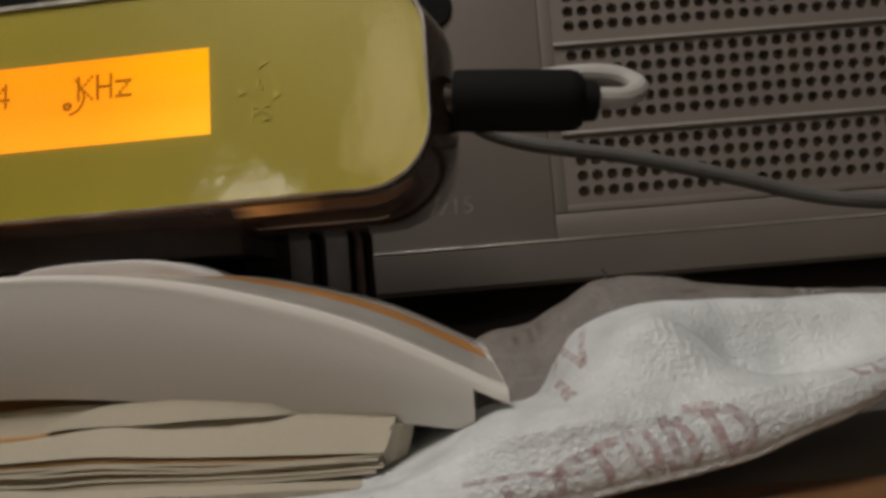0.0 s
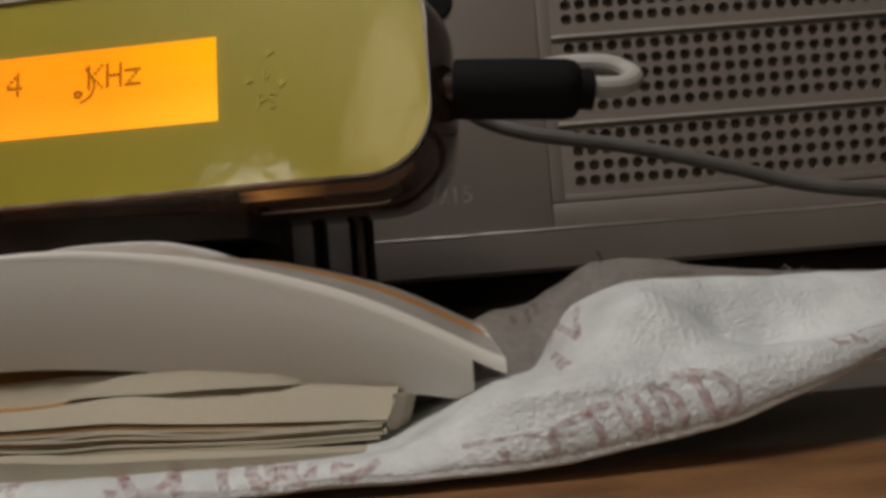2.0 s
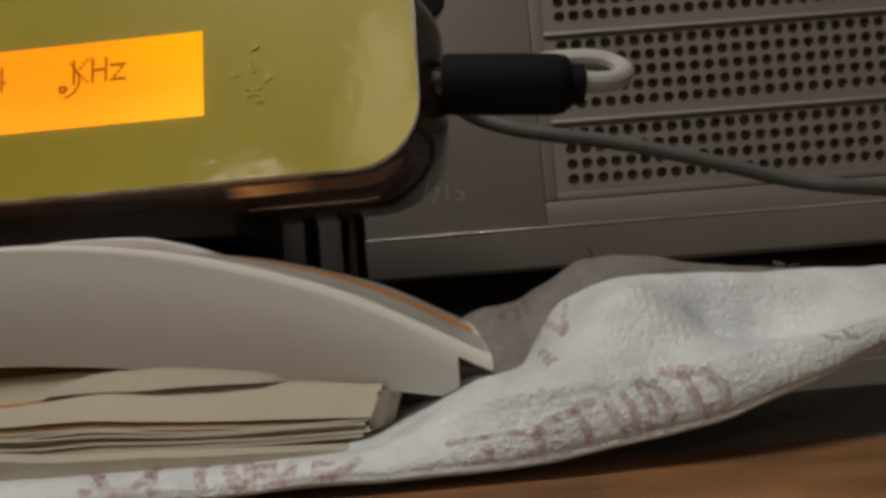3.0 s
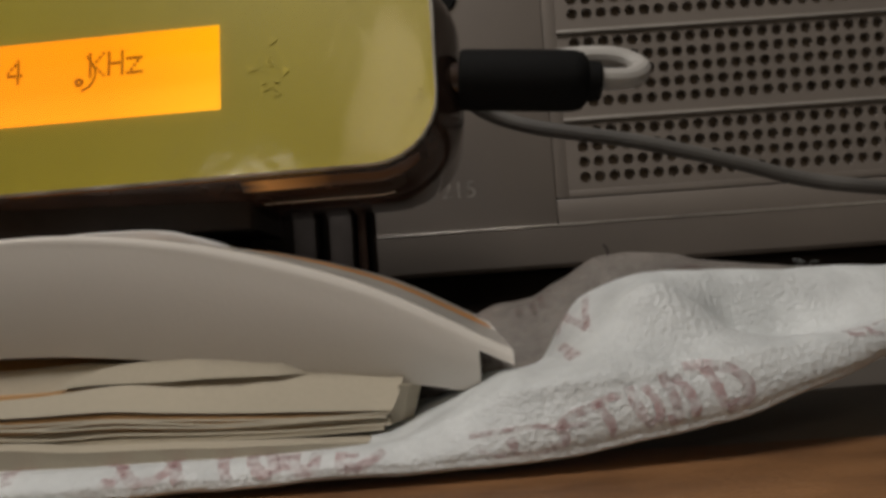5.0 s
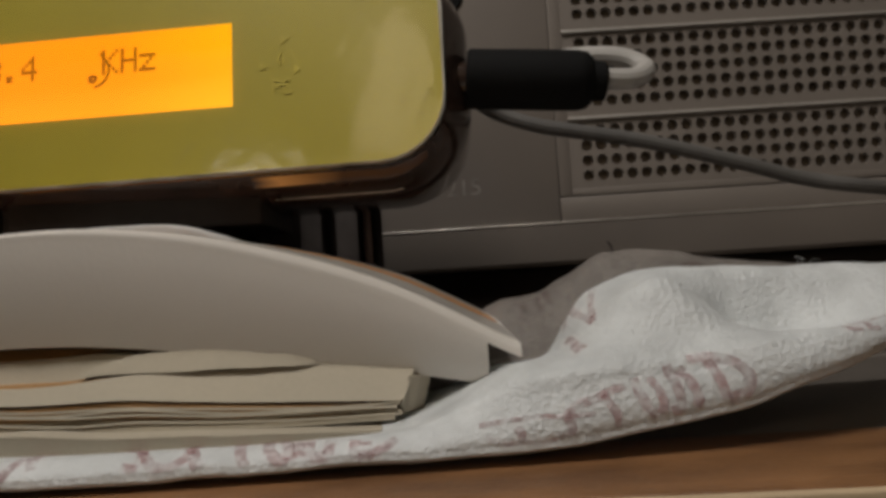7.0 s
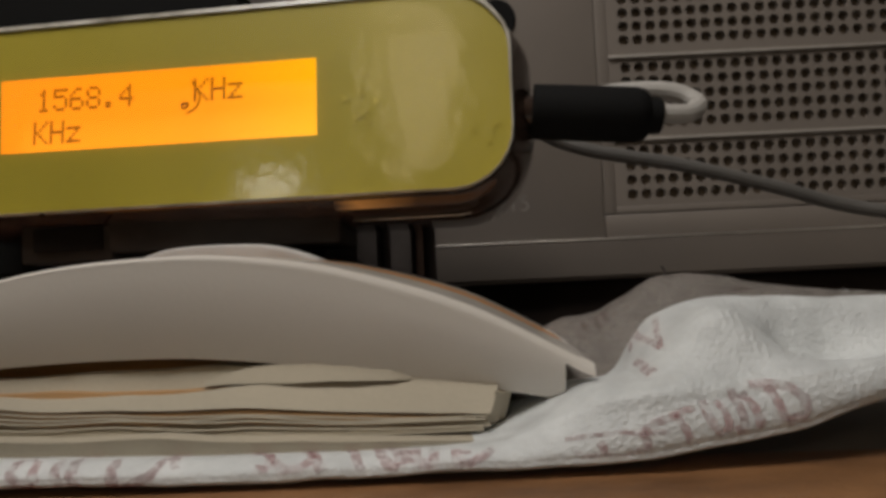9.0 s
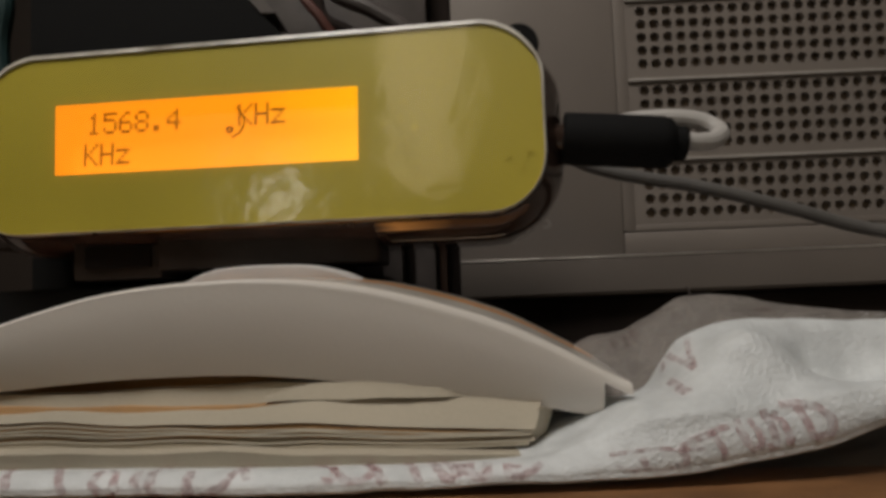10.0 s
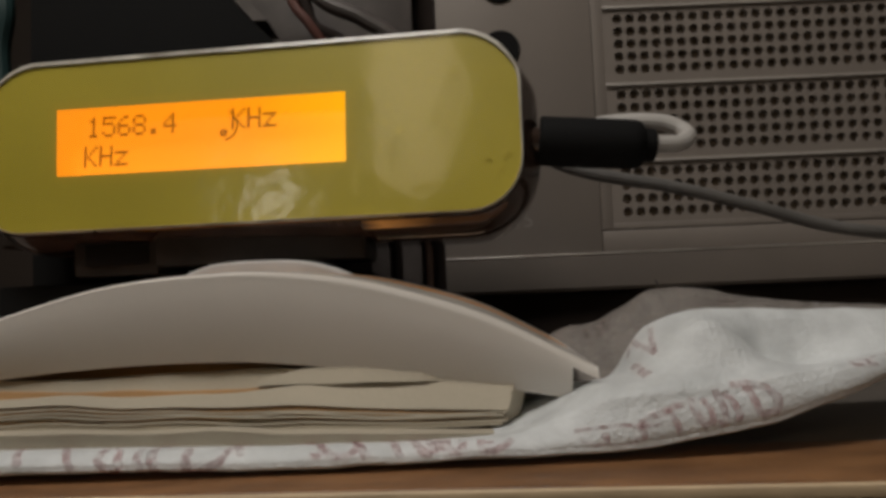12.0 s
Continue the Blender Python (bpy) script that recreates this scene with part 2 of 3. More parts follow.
def tube(points, radius, n=12):
    """A round cable through points, smoothed."""
    p = np.array(points, float)
    pad = np.vstack([2 * p[0] - p[1], p, 2 * p[-1] - p[-2]])
    line = []
    for k in range(len(p) - 1):
        a, b, c, d = pad[k : k + 4]
        for t in np.linspace(0, 1, 9)[: 8 if k < len(p) - 2 else 9]:
            line.append(0.5 * (2 * b + (c - a) * t + (2 * a - 5 * b + 4 * c - d) * t * t + (3 * b - a - 3 * c + d) * t**3))
    rings, up = [], Vector((0, 0.3, 1))
    for k, q in enumerate(line):
        way = Vector(line[min(k + 1, len(line) - 1)] - line[max(k - 1, 0)]).normalized()
        side = way.cross(up).normalized()
        top = side.cross(way).normalized()
        up = top
        rings.append([Vector(q) + radius * (side * math.cos(2 * math.pi * i / n) + top * math.sin(2 * math.pi * i / n)) for i in range(n)])
    return loft(rings)


def merge(*bms):
    out = bmesh.new()
    for b in bms:
        me = bpy.data.meshes.new("tmp")
        b.to_mesh(me)
        out.from_mesh(me)
        bpy.data.meshes.remove(me)
        b.free()
    return out


def smooth_at(x, xs, vs):
    """Values eased between stations."""
    k = int(np.clip(np.searchsorted(xs, x) - 1, 0, len(xs) - 2))
    t = float(np.clip((x - xs[k]) / (xs[k + 1] - xs[k]), 0, 1))
    m = lambda i: (vs[min(i + 1, len(vs) - 1)] - vs[max(i - 1, 0)]) / (xs[min(i + 1, len(xs) - 1)] - xs[max(i - 1, 0)])  # noqa: E731
    h, a, b = xs[k + 1] - xs[k], m(k), m(k + 1)
    return (2 * t**3 - 3 * t**2 + 1) * vs[k] + (t**3 - 2 * t**2 + t) * h * a + (3 * t**2 - 2 * t**3) * vs[k + 1] + (t**3 - t**2) * h * b


def lettering(text, size, depth):
    """A word in the built-in font, flat in x and z, centred."""
    cu = bpy.data.curves.new("word", "FONT")
    cu.body, cu.size, cu.align_x, cu.align_y, cu.extrude = text, size, "CENTER", "CENTER", depth
    ob = bpy.data.objects.new("word", cu)
    scene.collection.objects.link(ob)
    me = bpy.data.meshes.new_from_object(ob.evaluated_get(bpy.context.evaluated_depsgraph_get()))
    bm = bmesh.new()
    bm.from_mesh(me)
    bm.transform(Matrix.Rotation(radians(90), 4, "X"))
    bpy.data.objects.remove(ob)
    bpy.data.meshes.remove(me)
    return bm


# ---- structure: the room and the table ----
def room():
    for name, b in (("wall_back", (-200, 200, 60, 70, -75, 180)), ("wall_front", (-200, 200, -260, -250, -75, 180)),
                    ("wall_left", (-210, -200, -250, 60, -75, 180)), ("wall_right", (200, 210, -250, 60, -75, 180)),
                    ("floor", (-210, 210, -260, 70, -80, -75)), ("ceiling", (-210, 210, -260, 70, 180, 185))):
        tagged(part(name, box(*b), DARK_WALL if name == "wall_back" else WALL, None, "", 0), "plain dim painted surface of the room", "room", "", "structure")


room()
TABLE_TURN = Matrix.Translation((0, 8.0, 0)) @ Matrix.Rotation(radians(-4.5), 4, "Z")


def table():
    t = thing("table", (0, 20, -75), "table with grey laminate top and worn brown wooden edging", "table")
    def turned(bm):
        bm.transform(TABLE_TURN)
        return bm
    part("tabletop", turned(box(-60, 60, 2.32, 46, -2.6, 0.0, 0.03)), LAMINATE, t, "grey laminate top")
    part("wooden_edging", turned(box(-60, 60, 0.12, 2.3, -2.6, 0.03, 0.05, 3)), WOOD, t, "brown varnished wood strip")
    part("worn_arris", turned(box(-60, 60, 0.0, 0.118, -0.16, 0.02, 0.04, 3)), WORN, t, "pale bare wood corner")
    part("front_face", turned(box(-60, 60, -0.02, 0.1, -2.6, -0.17, 0.02)), LAMINATE, t, "grey front band")
    for x in (-54, 50):
        for y in (6, 39):
            part("leg", turned(box(x, x + 4, y, y + 4, -75, -2.62, 0.2)), LAMINATE, t)


table()


# ---- radio behind ----
RY = 20.0


def perforated(x0, x1, z0, z1, cols, rows, r, y, depth, n=10):
    """A plate in the plane y, with round holes at every (col, row), drawn cell by cell."""
    bm = bmesh.new()
    def quad(*p):
        bm.faces.new([bm.verts.new(q) for q in p])
    xe = [x0] + [(a + b) / 2 for a, b in zip(cols, cols[1:])] + [x1]
    ze = [z0] + [(a + b) / 2 for a, b in zip(rows, rows[1:])] + [z1]
    for i, cx in enumerate(cols):
        for j, cz in enumerate(rows):
            ring = [bm.verts.new((cx + r * math.cos(2 * math.pi * k / n), y, cz + r * math.sin(2 * math.pi * k / n))) for k in range(n)]
            deep = [bm.verts.new((v.co.x, y + depth, v.co.z)) for v in ring]
            rim = []
            for k in range(n):
                c, s = math.cos(2 * math.pi * k / n), math.sin(2 * math.pi * k / n)
                ax = (xe[i + 1] - cx) / c if c > 1e-6 else (xe[i] - cx) / c if c < -1e-6 else 1e9
                az = (ze[j + 1] - cz) / s if s > 1e-6 else (ze[j] - cz) / s if s < -1e-6 else 1e9
                f = min(ax, az)
                rim.append((cx + f * c, cz + f * s, ax < az))
            outer = [bm.verts.new((a, y, b)) for a, b, _ in rim]
            for k in range(n):
                m = (k + 1) % n
                bm.faces.new((ring[k], ring[m], deep[m], deep[k]))
                if rim[k][2] != rim[m][2]:
                    px = rim[k][0] if rim[k][2] else rim[m][0]
                    pz = rim[m][1] if rim[k][2] else rim[k][1]
                    bm.faces.new((ring[k], outer[k], bm.verts.new((px, y, pz)), outer[m], ring[m]))
                else:
                    bm.faces.new((ring[k], outer[k], outer[m], ring[m]))
    return bm


def radio():
    r = thing("radio", (10, 24, 2.3), "old warm-grey portable radio with perforated speaker grille", "radio")
    X0, X1, ZT = -0.86, 23.0, 17.5
    gx0, gx1, gz0, gz1 = 4.1, 16.4, 4.28, 15.2
    cols = [4.555 + 0.376 * i for i in range(31)]
    rows = [4.60 + 0.393 * k for k in range(4)] + [6.545 + 0.386 * k for k in range(5)] + [8.86 + 0.381 * k for k in range(5)] + [11.1 + 0.375 * k for k in range(5)] + [13.3 + 0.375 * k for k in range(5)]
    part("speaker_grille", perforated(gx0, gx1, gz0, gz1, cols, rows, 0.146, RY, 0.14, 12), RADIO, r, "grey perforated metal grille", 0)
    part("speaker_cloth", box(gx0, gx1, RY + 0.16, RY + 0.4, gz0, gz1), CLOTH, r, "brown cloth behind the grille", 0)
    # face round the grille
    part("face_left", box(X0, gx0 - 0.345, RY - 0.02, RY + 0.6, 3.46, ZT, 0.03), RADIO, r)
    part("face_border", box(gx0 - 0.33, gx0 - 0.002, RY - 0.01, RY + 0.6, 4.1, ZT, 0.02), RADIO, r)
    part("face_bottom", box(gx0 - 0.33, X1, RY - 0.018, RY + 0.6, 3.46, 4.07, 0.03), RADIO, r)
    part("face_strip", box(gx0 + 0.002, gx1, RY - 0.01, RY + 0.6, 4.1, 4.278, 0.015), RADIO, r)
    part("face_right", box(gx1 + 0.002, X1, RY - 0.018, RY + 0.6, 4.1, ZT, 0.03), RADIO, r)
    part("face_top", box(gx0 + 0.002, gx1, RY - 0.018, RY + 0.6, gz1 + 0.002, ZT, 0.03), RADIO, r)
    for z in (6.09, 8.385, 10.72, 12.95):
        part("ridge", box(gx0 + 0.0, gx1 - 0.2, RY - 0.09, RY - 0.003, z - 0.05, z + 0.05, 0.035), RADIO_RIDGE, r, "raised bar across the grille")
    lower = [(RY - 0.06, 3.45), (RY - 0.14, 3.40), (RY - 0.14, 3.30), (RY + 0.05, 2.45), (RY + 0.2, 2.35), (RY + 0.7, 2.35), (RY + 0.7, 3.45)]
    part("lower_bezel", loft([[(x, y, z) for y, z in lower] for x in (X0, X1)]), RADIO, r, "grey bezel sloping back", 20)
    part("bezel_edge", box(X0 + 0.02, X1 - 0.05, RY - 0.165, RY - 0.1, 3.385, 3.45, 0.025), RADIO_RIM, r, "bezel edge with lamp glints painted in")
    part("case", box(X0, X1, RY + 0.72, RY + 7, 2.35, ZT, 0.3), DARK, r, "black rear half of the case")
    # recessed left end with upright bars
    part("end_backing", box(-7.2, X0 - 0.01, RY + 1.9, RY + 6.5, 2.35, ZT, 0.1), DARK, r, "black recessed end")
    # Bars in a darker grey than the face: the tuner's shade as colour.
    for a, b in ((-3.12, -2.54), (-2.17, -1.57)):
        part("end_bar", box(a, b, RY + 0.8, RY + 1.88, 2.4, 6.4, 0.06), GREY_TAPE, r, "grey upright bar, tuner's shade in its colour")
    part("end_rib", box(-1.5, -1.24, RY + 1.3, RY + 1.88, 2.4, 6.4, 0.05), SHELL, r, "dark red-brown rib in the recess")
    part("end_panel", box(-7.0, -1.58, RY + 0.8, RY + 1.88, 6.5, ZT, 0.06), GREY_TAPE, r, "dark grey end panel")
    for z in (9.62, 11.6):
        k = bmesh.new()
        bmesh.ops.create_cone(k, cap_ends=True, segments=28, radius1=0.58, radius2=0.54, depth=0.08)
        k.transform(Matrix.Translation((1.05, RY - 0.06, z)) @ Matrix.Rotation(radians(90), 4, "X"))
        part("knob", k, RUBBER, r, "round black knob")
    w = lettering("215", 0.62, 0.004)
    w.transform(Matrix.Translation((1.3, RY - 0.028, 4.47)))
    part("model_number", w, PRINT, r, "pale printed number 215", 0)
    part("print_bar", box(0.25, 0.5, RY - 0.03, RY - 0.022, 4.3, 4.6), PRINT, r, "", 0)


radio()


def plinth():
    # Added block; its black stands in for the dark space below the radio.
    p = thing("dark_gap_block", (4, 24, 0), "added black block filling the dark gap under the radio", "case")
    part("body", box(-18, 24, 20.6, 30, 0.0, 2.33, 0.15), DARK, p)
    for x in (-17.6, 23.0):
        part("end_cap", box(x, x + 0.6, 20.5, 20.58, 0.1, 2.2, 0.03), RUBBER, p)


plinth()


def black_slab():
    b = thing("black_box", (-9, 18, 2.35), "matt black box standing behind the tuner", "box")
    prof = [(-11.7, 2.36), (-3.4, 2.36), (-3.9, 8.0), (-5.7, 9.9), (-7.9, 12.5), (-7.9, 15), (-11.7, 15)]
    part("board", loft([[(x, y, z) for x, z in prof] for y in (17.8, 19.2)]), RUBBER, b, "", 0)
    part("edge_strip", loft([[(x, y, z) for x, z in ((-5.72, 9.93), (-5.35, 9.93), (-7.6, 12.53), (-7.92, 12.53))] for y in (17.75, 19.2)]), GREY_TAPE, b, "dull grey edge", 0)


    part("tape_corner", loft([[(x, y, z) for x, z in ((-10.2, 8.1), (-9.2, 8.2), (-9.95, 8.75))] for y in (17.76, 17.79)]), MODULE, b, "corner of grey tape", 0)


black_slab()


def wires():
    for name, pts, r, mat, label in (
        ("red_wire", [(-5.2, 19.2, 11.9), (-4.9, 19.1, 10.9), (-4.4, 19.1, 10.2), (-3.9, 19.3, 9.2), (-3.7, 19.4, 7.0), (-3.6, 19.5, 6.0)], 0.14, RED_WIRE, "dull red-brown wire hanging behind the tuner"),
        ("dark_cable", [(-4.9, 19.4, 12.0), (-4.0, 19.3, 11.0), (-3.0, 19.3, 10.5), (-2.0, 19.4, 9.7), (-1.7, 19.6, 8.0), (-1.7, 19.7, 6.5)], 0.24, GREY_TAPE, "thick dark grey cable behind the tuner"),
        ("black_wire", [(-5.6, 19.4, 12.0), (-4.7, 19.5, 11.2), (-4.4, 19.5, 10.4), (-3.4, 19.6, 9.6), (-3.2, 19.6, 7.0)], 0.18, DARK, "black wire behind the tuner"),
    ):
        c = thing(name, pts[-1], label, "cable")
        part("sheath", tube(pts, r), mat, c)
    w = thing("teal_wire", (-12.6, 18, 6), "dark teal wire beside the black panel", "cable")
    part("sheath", tube([(-12.8, 18, 12), (-12.5, 17.9, 10.6), (-12.7, 18, 9.2), (-12.4, 18, 6.0)], 0.3), TEAL_WIRE, w)


wires()


# ---- the green-faced tuner ----
FC = Vector((-6.22, 14.27, 6.18))
FU = Vector((6.58, -0.516, 0)).normalized()
FV = Vector((0, 0.16, 1.54))
FV = (FV - FU * FV.dot(FU)).normalized()
FN = FU.cross(FV)
FACE = Matrix(((FU.x, -FN.x, FV.x, FC.x), (FU.y, -FN.y, FV.y, FC.y), (FU.z, -FN.z, FV.z, FC.z), (0, 0, 0, 1)))


def outline(grow=0.0, n=7):
    """The rounded outline of the tuner's face: along it, and up it."""
    l, r, b, t, rad = -4.8 - grow, 7.04 + grow, -2.06 - grow, 1.92 + grow, 1.13 + grow
    pts = []
    for cx, cz, a0, q in ((r - rad, t - rad, 0, rad), (l + rad, t - rad, 90, rad), (l + rad, b + rad, 180, rad), (r - rad, b + rad, 270, rad)):
        for k in range(n + 1):
            a = radians(a0 + 90 * k / n)
            pts.append((cx + q * math.cos(a), cz + q * math.sin(a)))
    def arch(u, v):
        return v + (0.10 - 0.012 * (u - 1.5) ** 2 if v > 0 else 0) * max(0, min(1, v / 1.5))
    return [(u, arch(u, v)) for u, v in pts]


DEEP = 0.62


FONT_ROWS = {
    "1": "00100 01100 00100 00100 00100 00100 01110", "5": "11111 10000 11110 00001 00001 10001 01110",
    "6": "00110 01000 10000 11110 10001 10001 01110", "8": "01110 10001 10001 01110 10001 10001 01110",
    "4": "00010 00110 01010 10010 11111 00010 00010", ".": "00000 00000 00000 00000 00000 01100 01100",
    "K": "10001 10010 10100 11000 10100 10010 10001", "H": "10001 10001 10001 11111 10001 10001 10001",
    "z": "00000 00000 11111 00010 00100 01000 11111"}
LU0, LU1, LV0, LV1 = -3.06, 3.38, -0.88, 0.66


def dots(ch, u, v, pu=0.063, pv=0.070):
    """One character of the display as small square dots; u, v is its lower left corner."""
    bm = bmesh.new()
    for j, row in enumerate(FONT_ROWS[ch].split()):
        for i, bit in enumerate(row):
            if bit == "1":
                a, b = u + i * pu, v + (6 - j) * pv
                q = [(a, b), (a + pu * 0.9, b), (a + pu * 0.9, b + pv * 0.9), (a, b + pv * 0.9)]
                bm.faces.new([bm.verts.new((x, DEEP - 0.012, z)) for x, z in q])
    bm.transform(FACE)
    return bm


def tuner():
    t = thing("tuner", (-5, 15.5, 3.95), "homemade radio tuner with olive-green face and glowing orange display", "radio tuner")
    # face plate with a window: four strips round the display
    ol = outline(0.0)
    bm = bmesh.new()
    inner = [(LU1, LV1), (LU0, LV1), (LU0 + 0.08, LV0 + 0.03), (LU1, LV0)]
    ov = [bm.verts.new((u, 0.0, v)) for u, v in ol]
    iv = [bm.verts.new((u, 0.0, v)) for u, v in inner]
    n = len(ov) // 4
    mid = [n // 2 + n * k for k in range(4)]
    for k in range(4):
        a, b = mid[k], mid[(k + 1) % 4]
        run = ov[a : b + 1] if b > a else ov[a:] + ov[: b + 1]
        bm.faces.new(run + [iv[(k + 1) % 4], iv[k]])
    bm.transform(FACE)
    plate = part("face_plate", bm, GREEN, t, "olive-green printed paper face", 0)
    scr = bmesh.new()
    scr.faces.new([scr.verts.new((u, DEEP, v)) for u, v in ((LU0 - 0.5, LV0 - 0.35), (LU1 + 0.5, LV0 - 0.35), (LU1 + 0.5, LV1 + 0.35), (LU0 - 0.5, LV1 + 0.35))])
    scr.transform(FACE)
    well = merge(*(box(*q) for q in ((LU0 - 0.52, LU1 + 0.52, 0.01, DEEP + 0.1, LV1 + 0.36, LV1 + 0.4), (LU0 - 0.52, LU1 + 0.52, 0.01, DEEP + 0.1, LV0 - 0.4, LV0 - 0.36),
                                   (LU0 - 0.56, LU0 - 0.52, 0.01, DEEP + 0.1, LV0 - 0.4, LV1 + 0.4), (LU1 + 0.52, LU1 + 0.56, 0.01, DEEP + 0.1, LV0 - 0.4, LV1 + 0.4))))
    well.transform(FACE)
    part("display_frame", well, CLEAR_EDGE, t, "frame round the display", 0)
    screen = part("display", scr, BACKLIGHT, t, "glowing orange character display", 0)
    for k, ch in enumerate("1568.4   KHz"):
        if ch != " ":
            part("character", dots(ch, -2.72 + 0.36 * k if k < 7 else 0.66 + 0.36 * (k - 9), 0.20), LCD_INK, screen, "", 0)
    for k, ch in enumerate("KHz"):
        part("character", dots(ch, -2.76 + 0.36 * k, -0.49), LCD_INK, screen, "", 0)
    def at_depth(pts):
        return [(u, DEEP - 0.012, v) for u, v in pts]
    curl = tube(at_depth([(0.62, 0.62), (0.70, 0.52), (0.78, 0.36), (0.78, 0.2), (0.68, 0.04), (0.52, -0.04)]), 0.022, 6)
    blob = tube(at_depth([(0.40, 0.12), (0.46, 0.18), (0.54, 0.15), (0.50, 0.08), (0.42, 0.08)]), 0.03, 6)
    cm = merge(curl, blob)
    cm.transform(FACE)
    part("display_mark", cm, LCD_INK, screen, "small curled dark mark")
    film = bmesh.new()
    film.faces.new([film.verts.new((u, -0.05, v)) for u, v in outline(0.003)])
    film.transform(FACE)
    film.normal_update()
    if film.faces[:][0].normal.dot(FN) < 0:
        bmesh.ops.reverse_faces(film, faces=film.faces[:])
    sheet = part("cover", film, CLEAR, t, "clear plastic cover", 0, False)
    sheet.visible_shadow = False
    part("cover_edge", rim(0.002, 0.095, -0.05, 0.10), COVER_RIM, t, "edge of the clear cover, caught lamp light in its colour")
    part("shell", shell_body(), SHELL, t, "smoked brown glossy plastic body")
    # moulded recycling mark
    def corner(a):
        return Vector((4.25 + 0.44 * math.cos(radians(a)), 0.006, -0.08 + 0.44 * math.sin(radians(a))))
    for a in (90, 210, 330):
        p, q = corner(a), corner(a + 120)
        t0, t1 = p.lerp(q, 0.12), p.lerp(q, 0.80)
        across = (q - p).normalized().cross(Vector((0, 1, 0))) * 0.10
        arm = tube([t0, p.lerp(q, 0.45), t1], 0.009, 6)
        head = bmesh.new()
        head.faces.new([head.verts.new(v) for v in (t1 + across - Vector((0, 0.02, 0)), t1 - across - Vector((0, 0.02, 0)), p.lerp(q, 0.96) - Vector((0, 0.02, 0)))])
        arrow = merge(arm, head)
        arrow.transform(FACE)
        part("recycling_arrow", arrow, MARK, t, "faint moulded arrow", 0)
    for word, size, v in (("6", 0.30, -0.1), ("PS", 0.40, -0.62)):
        w = lettering(word, size, 0.002)
        w.transform(FACE @ Matrix.Translation((4.25, -0.012, v)))
        part("moulded_letters", w, MARK, t, "faint moulded letters", 0)
    def along_bottom(u0, u1, section, n=40):
        """A strip under the lower edge of the face; section: depth and drop, point by point."""
        bm, rows = bmesh.new(), []
        for k in range(n + 1):
            u = u0 + (u1 - u0) * k / n
            rise = 1.13 - math.sqrt(1.13**2 - max(0.0, u - 5.91) ** 2)
            rows.append([bm.verts.new((u, d, -2.06 - v + rise)) for d, v in section])
        for p, q in zip(rows, rows[1:]):
            for k in range(len(section) - 1):
                bm.faces.new((p[k], q[k], q[k + 1], p[k + 1]))
        bm.transform(FACE)
        return bm
    # Added emissive strip; imitates orange display light in the lower shell.
    part("leak_glow_strip", along_bottom(3.65, 6.7, ((0.105, 0.10), (0.15, 0.165), (0.20, 0.205), (0.27, 0.24))), LEAK, t, "added strip glowing orange in place of leaked display light")
    # Added pale strip: a specular line on the shell drawn as geometry.
    part("shell_glint", along_bottom(3.9, 6.2, ((0.62, 0.372), (0.645, 0.384), (0.68, 0.381))), COVER_RIM, t, "fine pale strip painted as a glint on the body")
    for u, v, r in ((6.35, -1.02, 0.05), (6.78, -0.98, 0.09), (6.62, -1.22, 0.03), (5.7, 0.9, 0.03)):
        arc = tube([(u + r * math.cos(a), -0.053, v + 1.4 * r * math.sin(a)) for a in (0.4, 1.4, 2.4, 3.2)], 0.008, 5)
        arc.transform(FACE)
        part("scuff", arc, MARK, t, "small scuff on the cover")
    s = bmesh.new()
    bmesh.ops.create_icosphere(s, subdivisions=2, radius=0.045)
    s.transform(FACE @ Matrix.Translation((-2.05, 0.0, -2.1)))
    part("speck", s, DARK, t)


def shell_body():
    """The body behind the face: a bulging wall with a closed back, open at the front."""
    rings = []
    for k in range(9):
        f = k / 8
        g = 0.07 + 0.30 * min(1, 3 * f) ** 0.85 - 0.12 * f * f
        ring = []
        for u, v in outline(g):
            side, high = max(0.0, min(1.0, (u - 5.6) / 1.4)), max(0.0, min(1.0, v / 1.6))
            ring.append((u + 0.08 * side * min(1, 4 * f), 0.05 + 2.55 * f, v - (g - 0.07) * high))
        rings.append(ring)
    rings.append([(u * 0.9 + 0.13, 2.7, v * 0.85) for u, v in outline(0.0)])
    bm = bmesh.new()
    vs = [[bm.verts.new(p) for p in r] for r in rings]
    n = len(rings[0])
    for a, b in zip(vs, vs[1:]):
        for i in range(n):
            bm.faces.new((a[i], a[(i + 1) % n], b[(i + 1) % n], b[i]))
    bm.faces.new(vs[-1])
    bm.transform(FACE)
    return bm


def rim(g0, g1, d0, d1):
    """A ring that follows the outline."""
    a, b = outline(g0), outline(g1)
    # Widened towards the top, where the painted bright edge shows.
    b = [tuple(p + (q - p) * (0.35 + 0.65 * max(0.0, min(1.0, v / 1.5))) for p, q in zip((u, v), w)) for (u, v), w in zip(a, b)]
    bm = bmesh.new()
    loops = [[bm.verts.new((u, d, v)) for u, v in o] for o, d in ((a, d0), (b, d0 + 0.02), (b, d1), (a, d1))]
    n = len(a)
    for p, q in zip(loops, loops[1:] + loops[:1]):
        for i in range(n):
            bm.faces.new((p[i], p[(i + 1) % n], q[(i + 1) % n], q[i]))
    bm.transform(FACE)
    return bm


tuner()


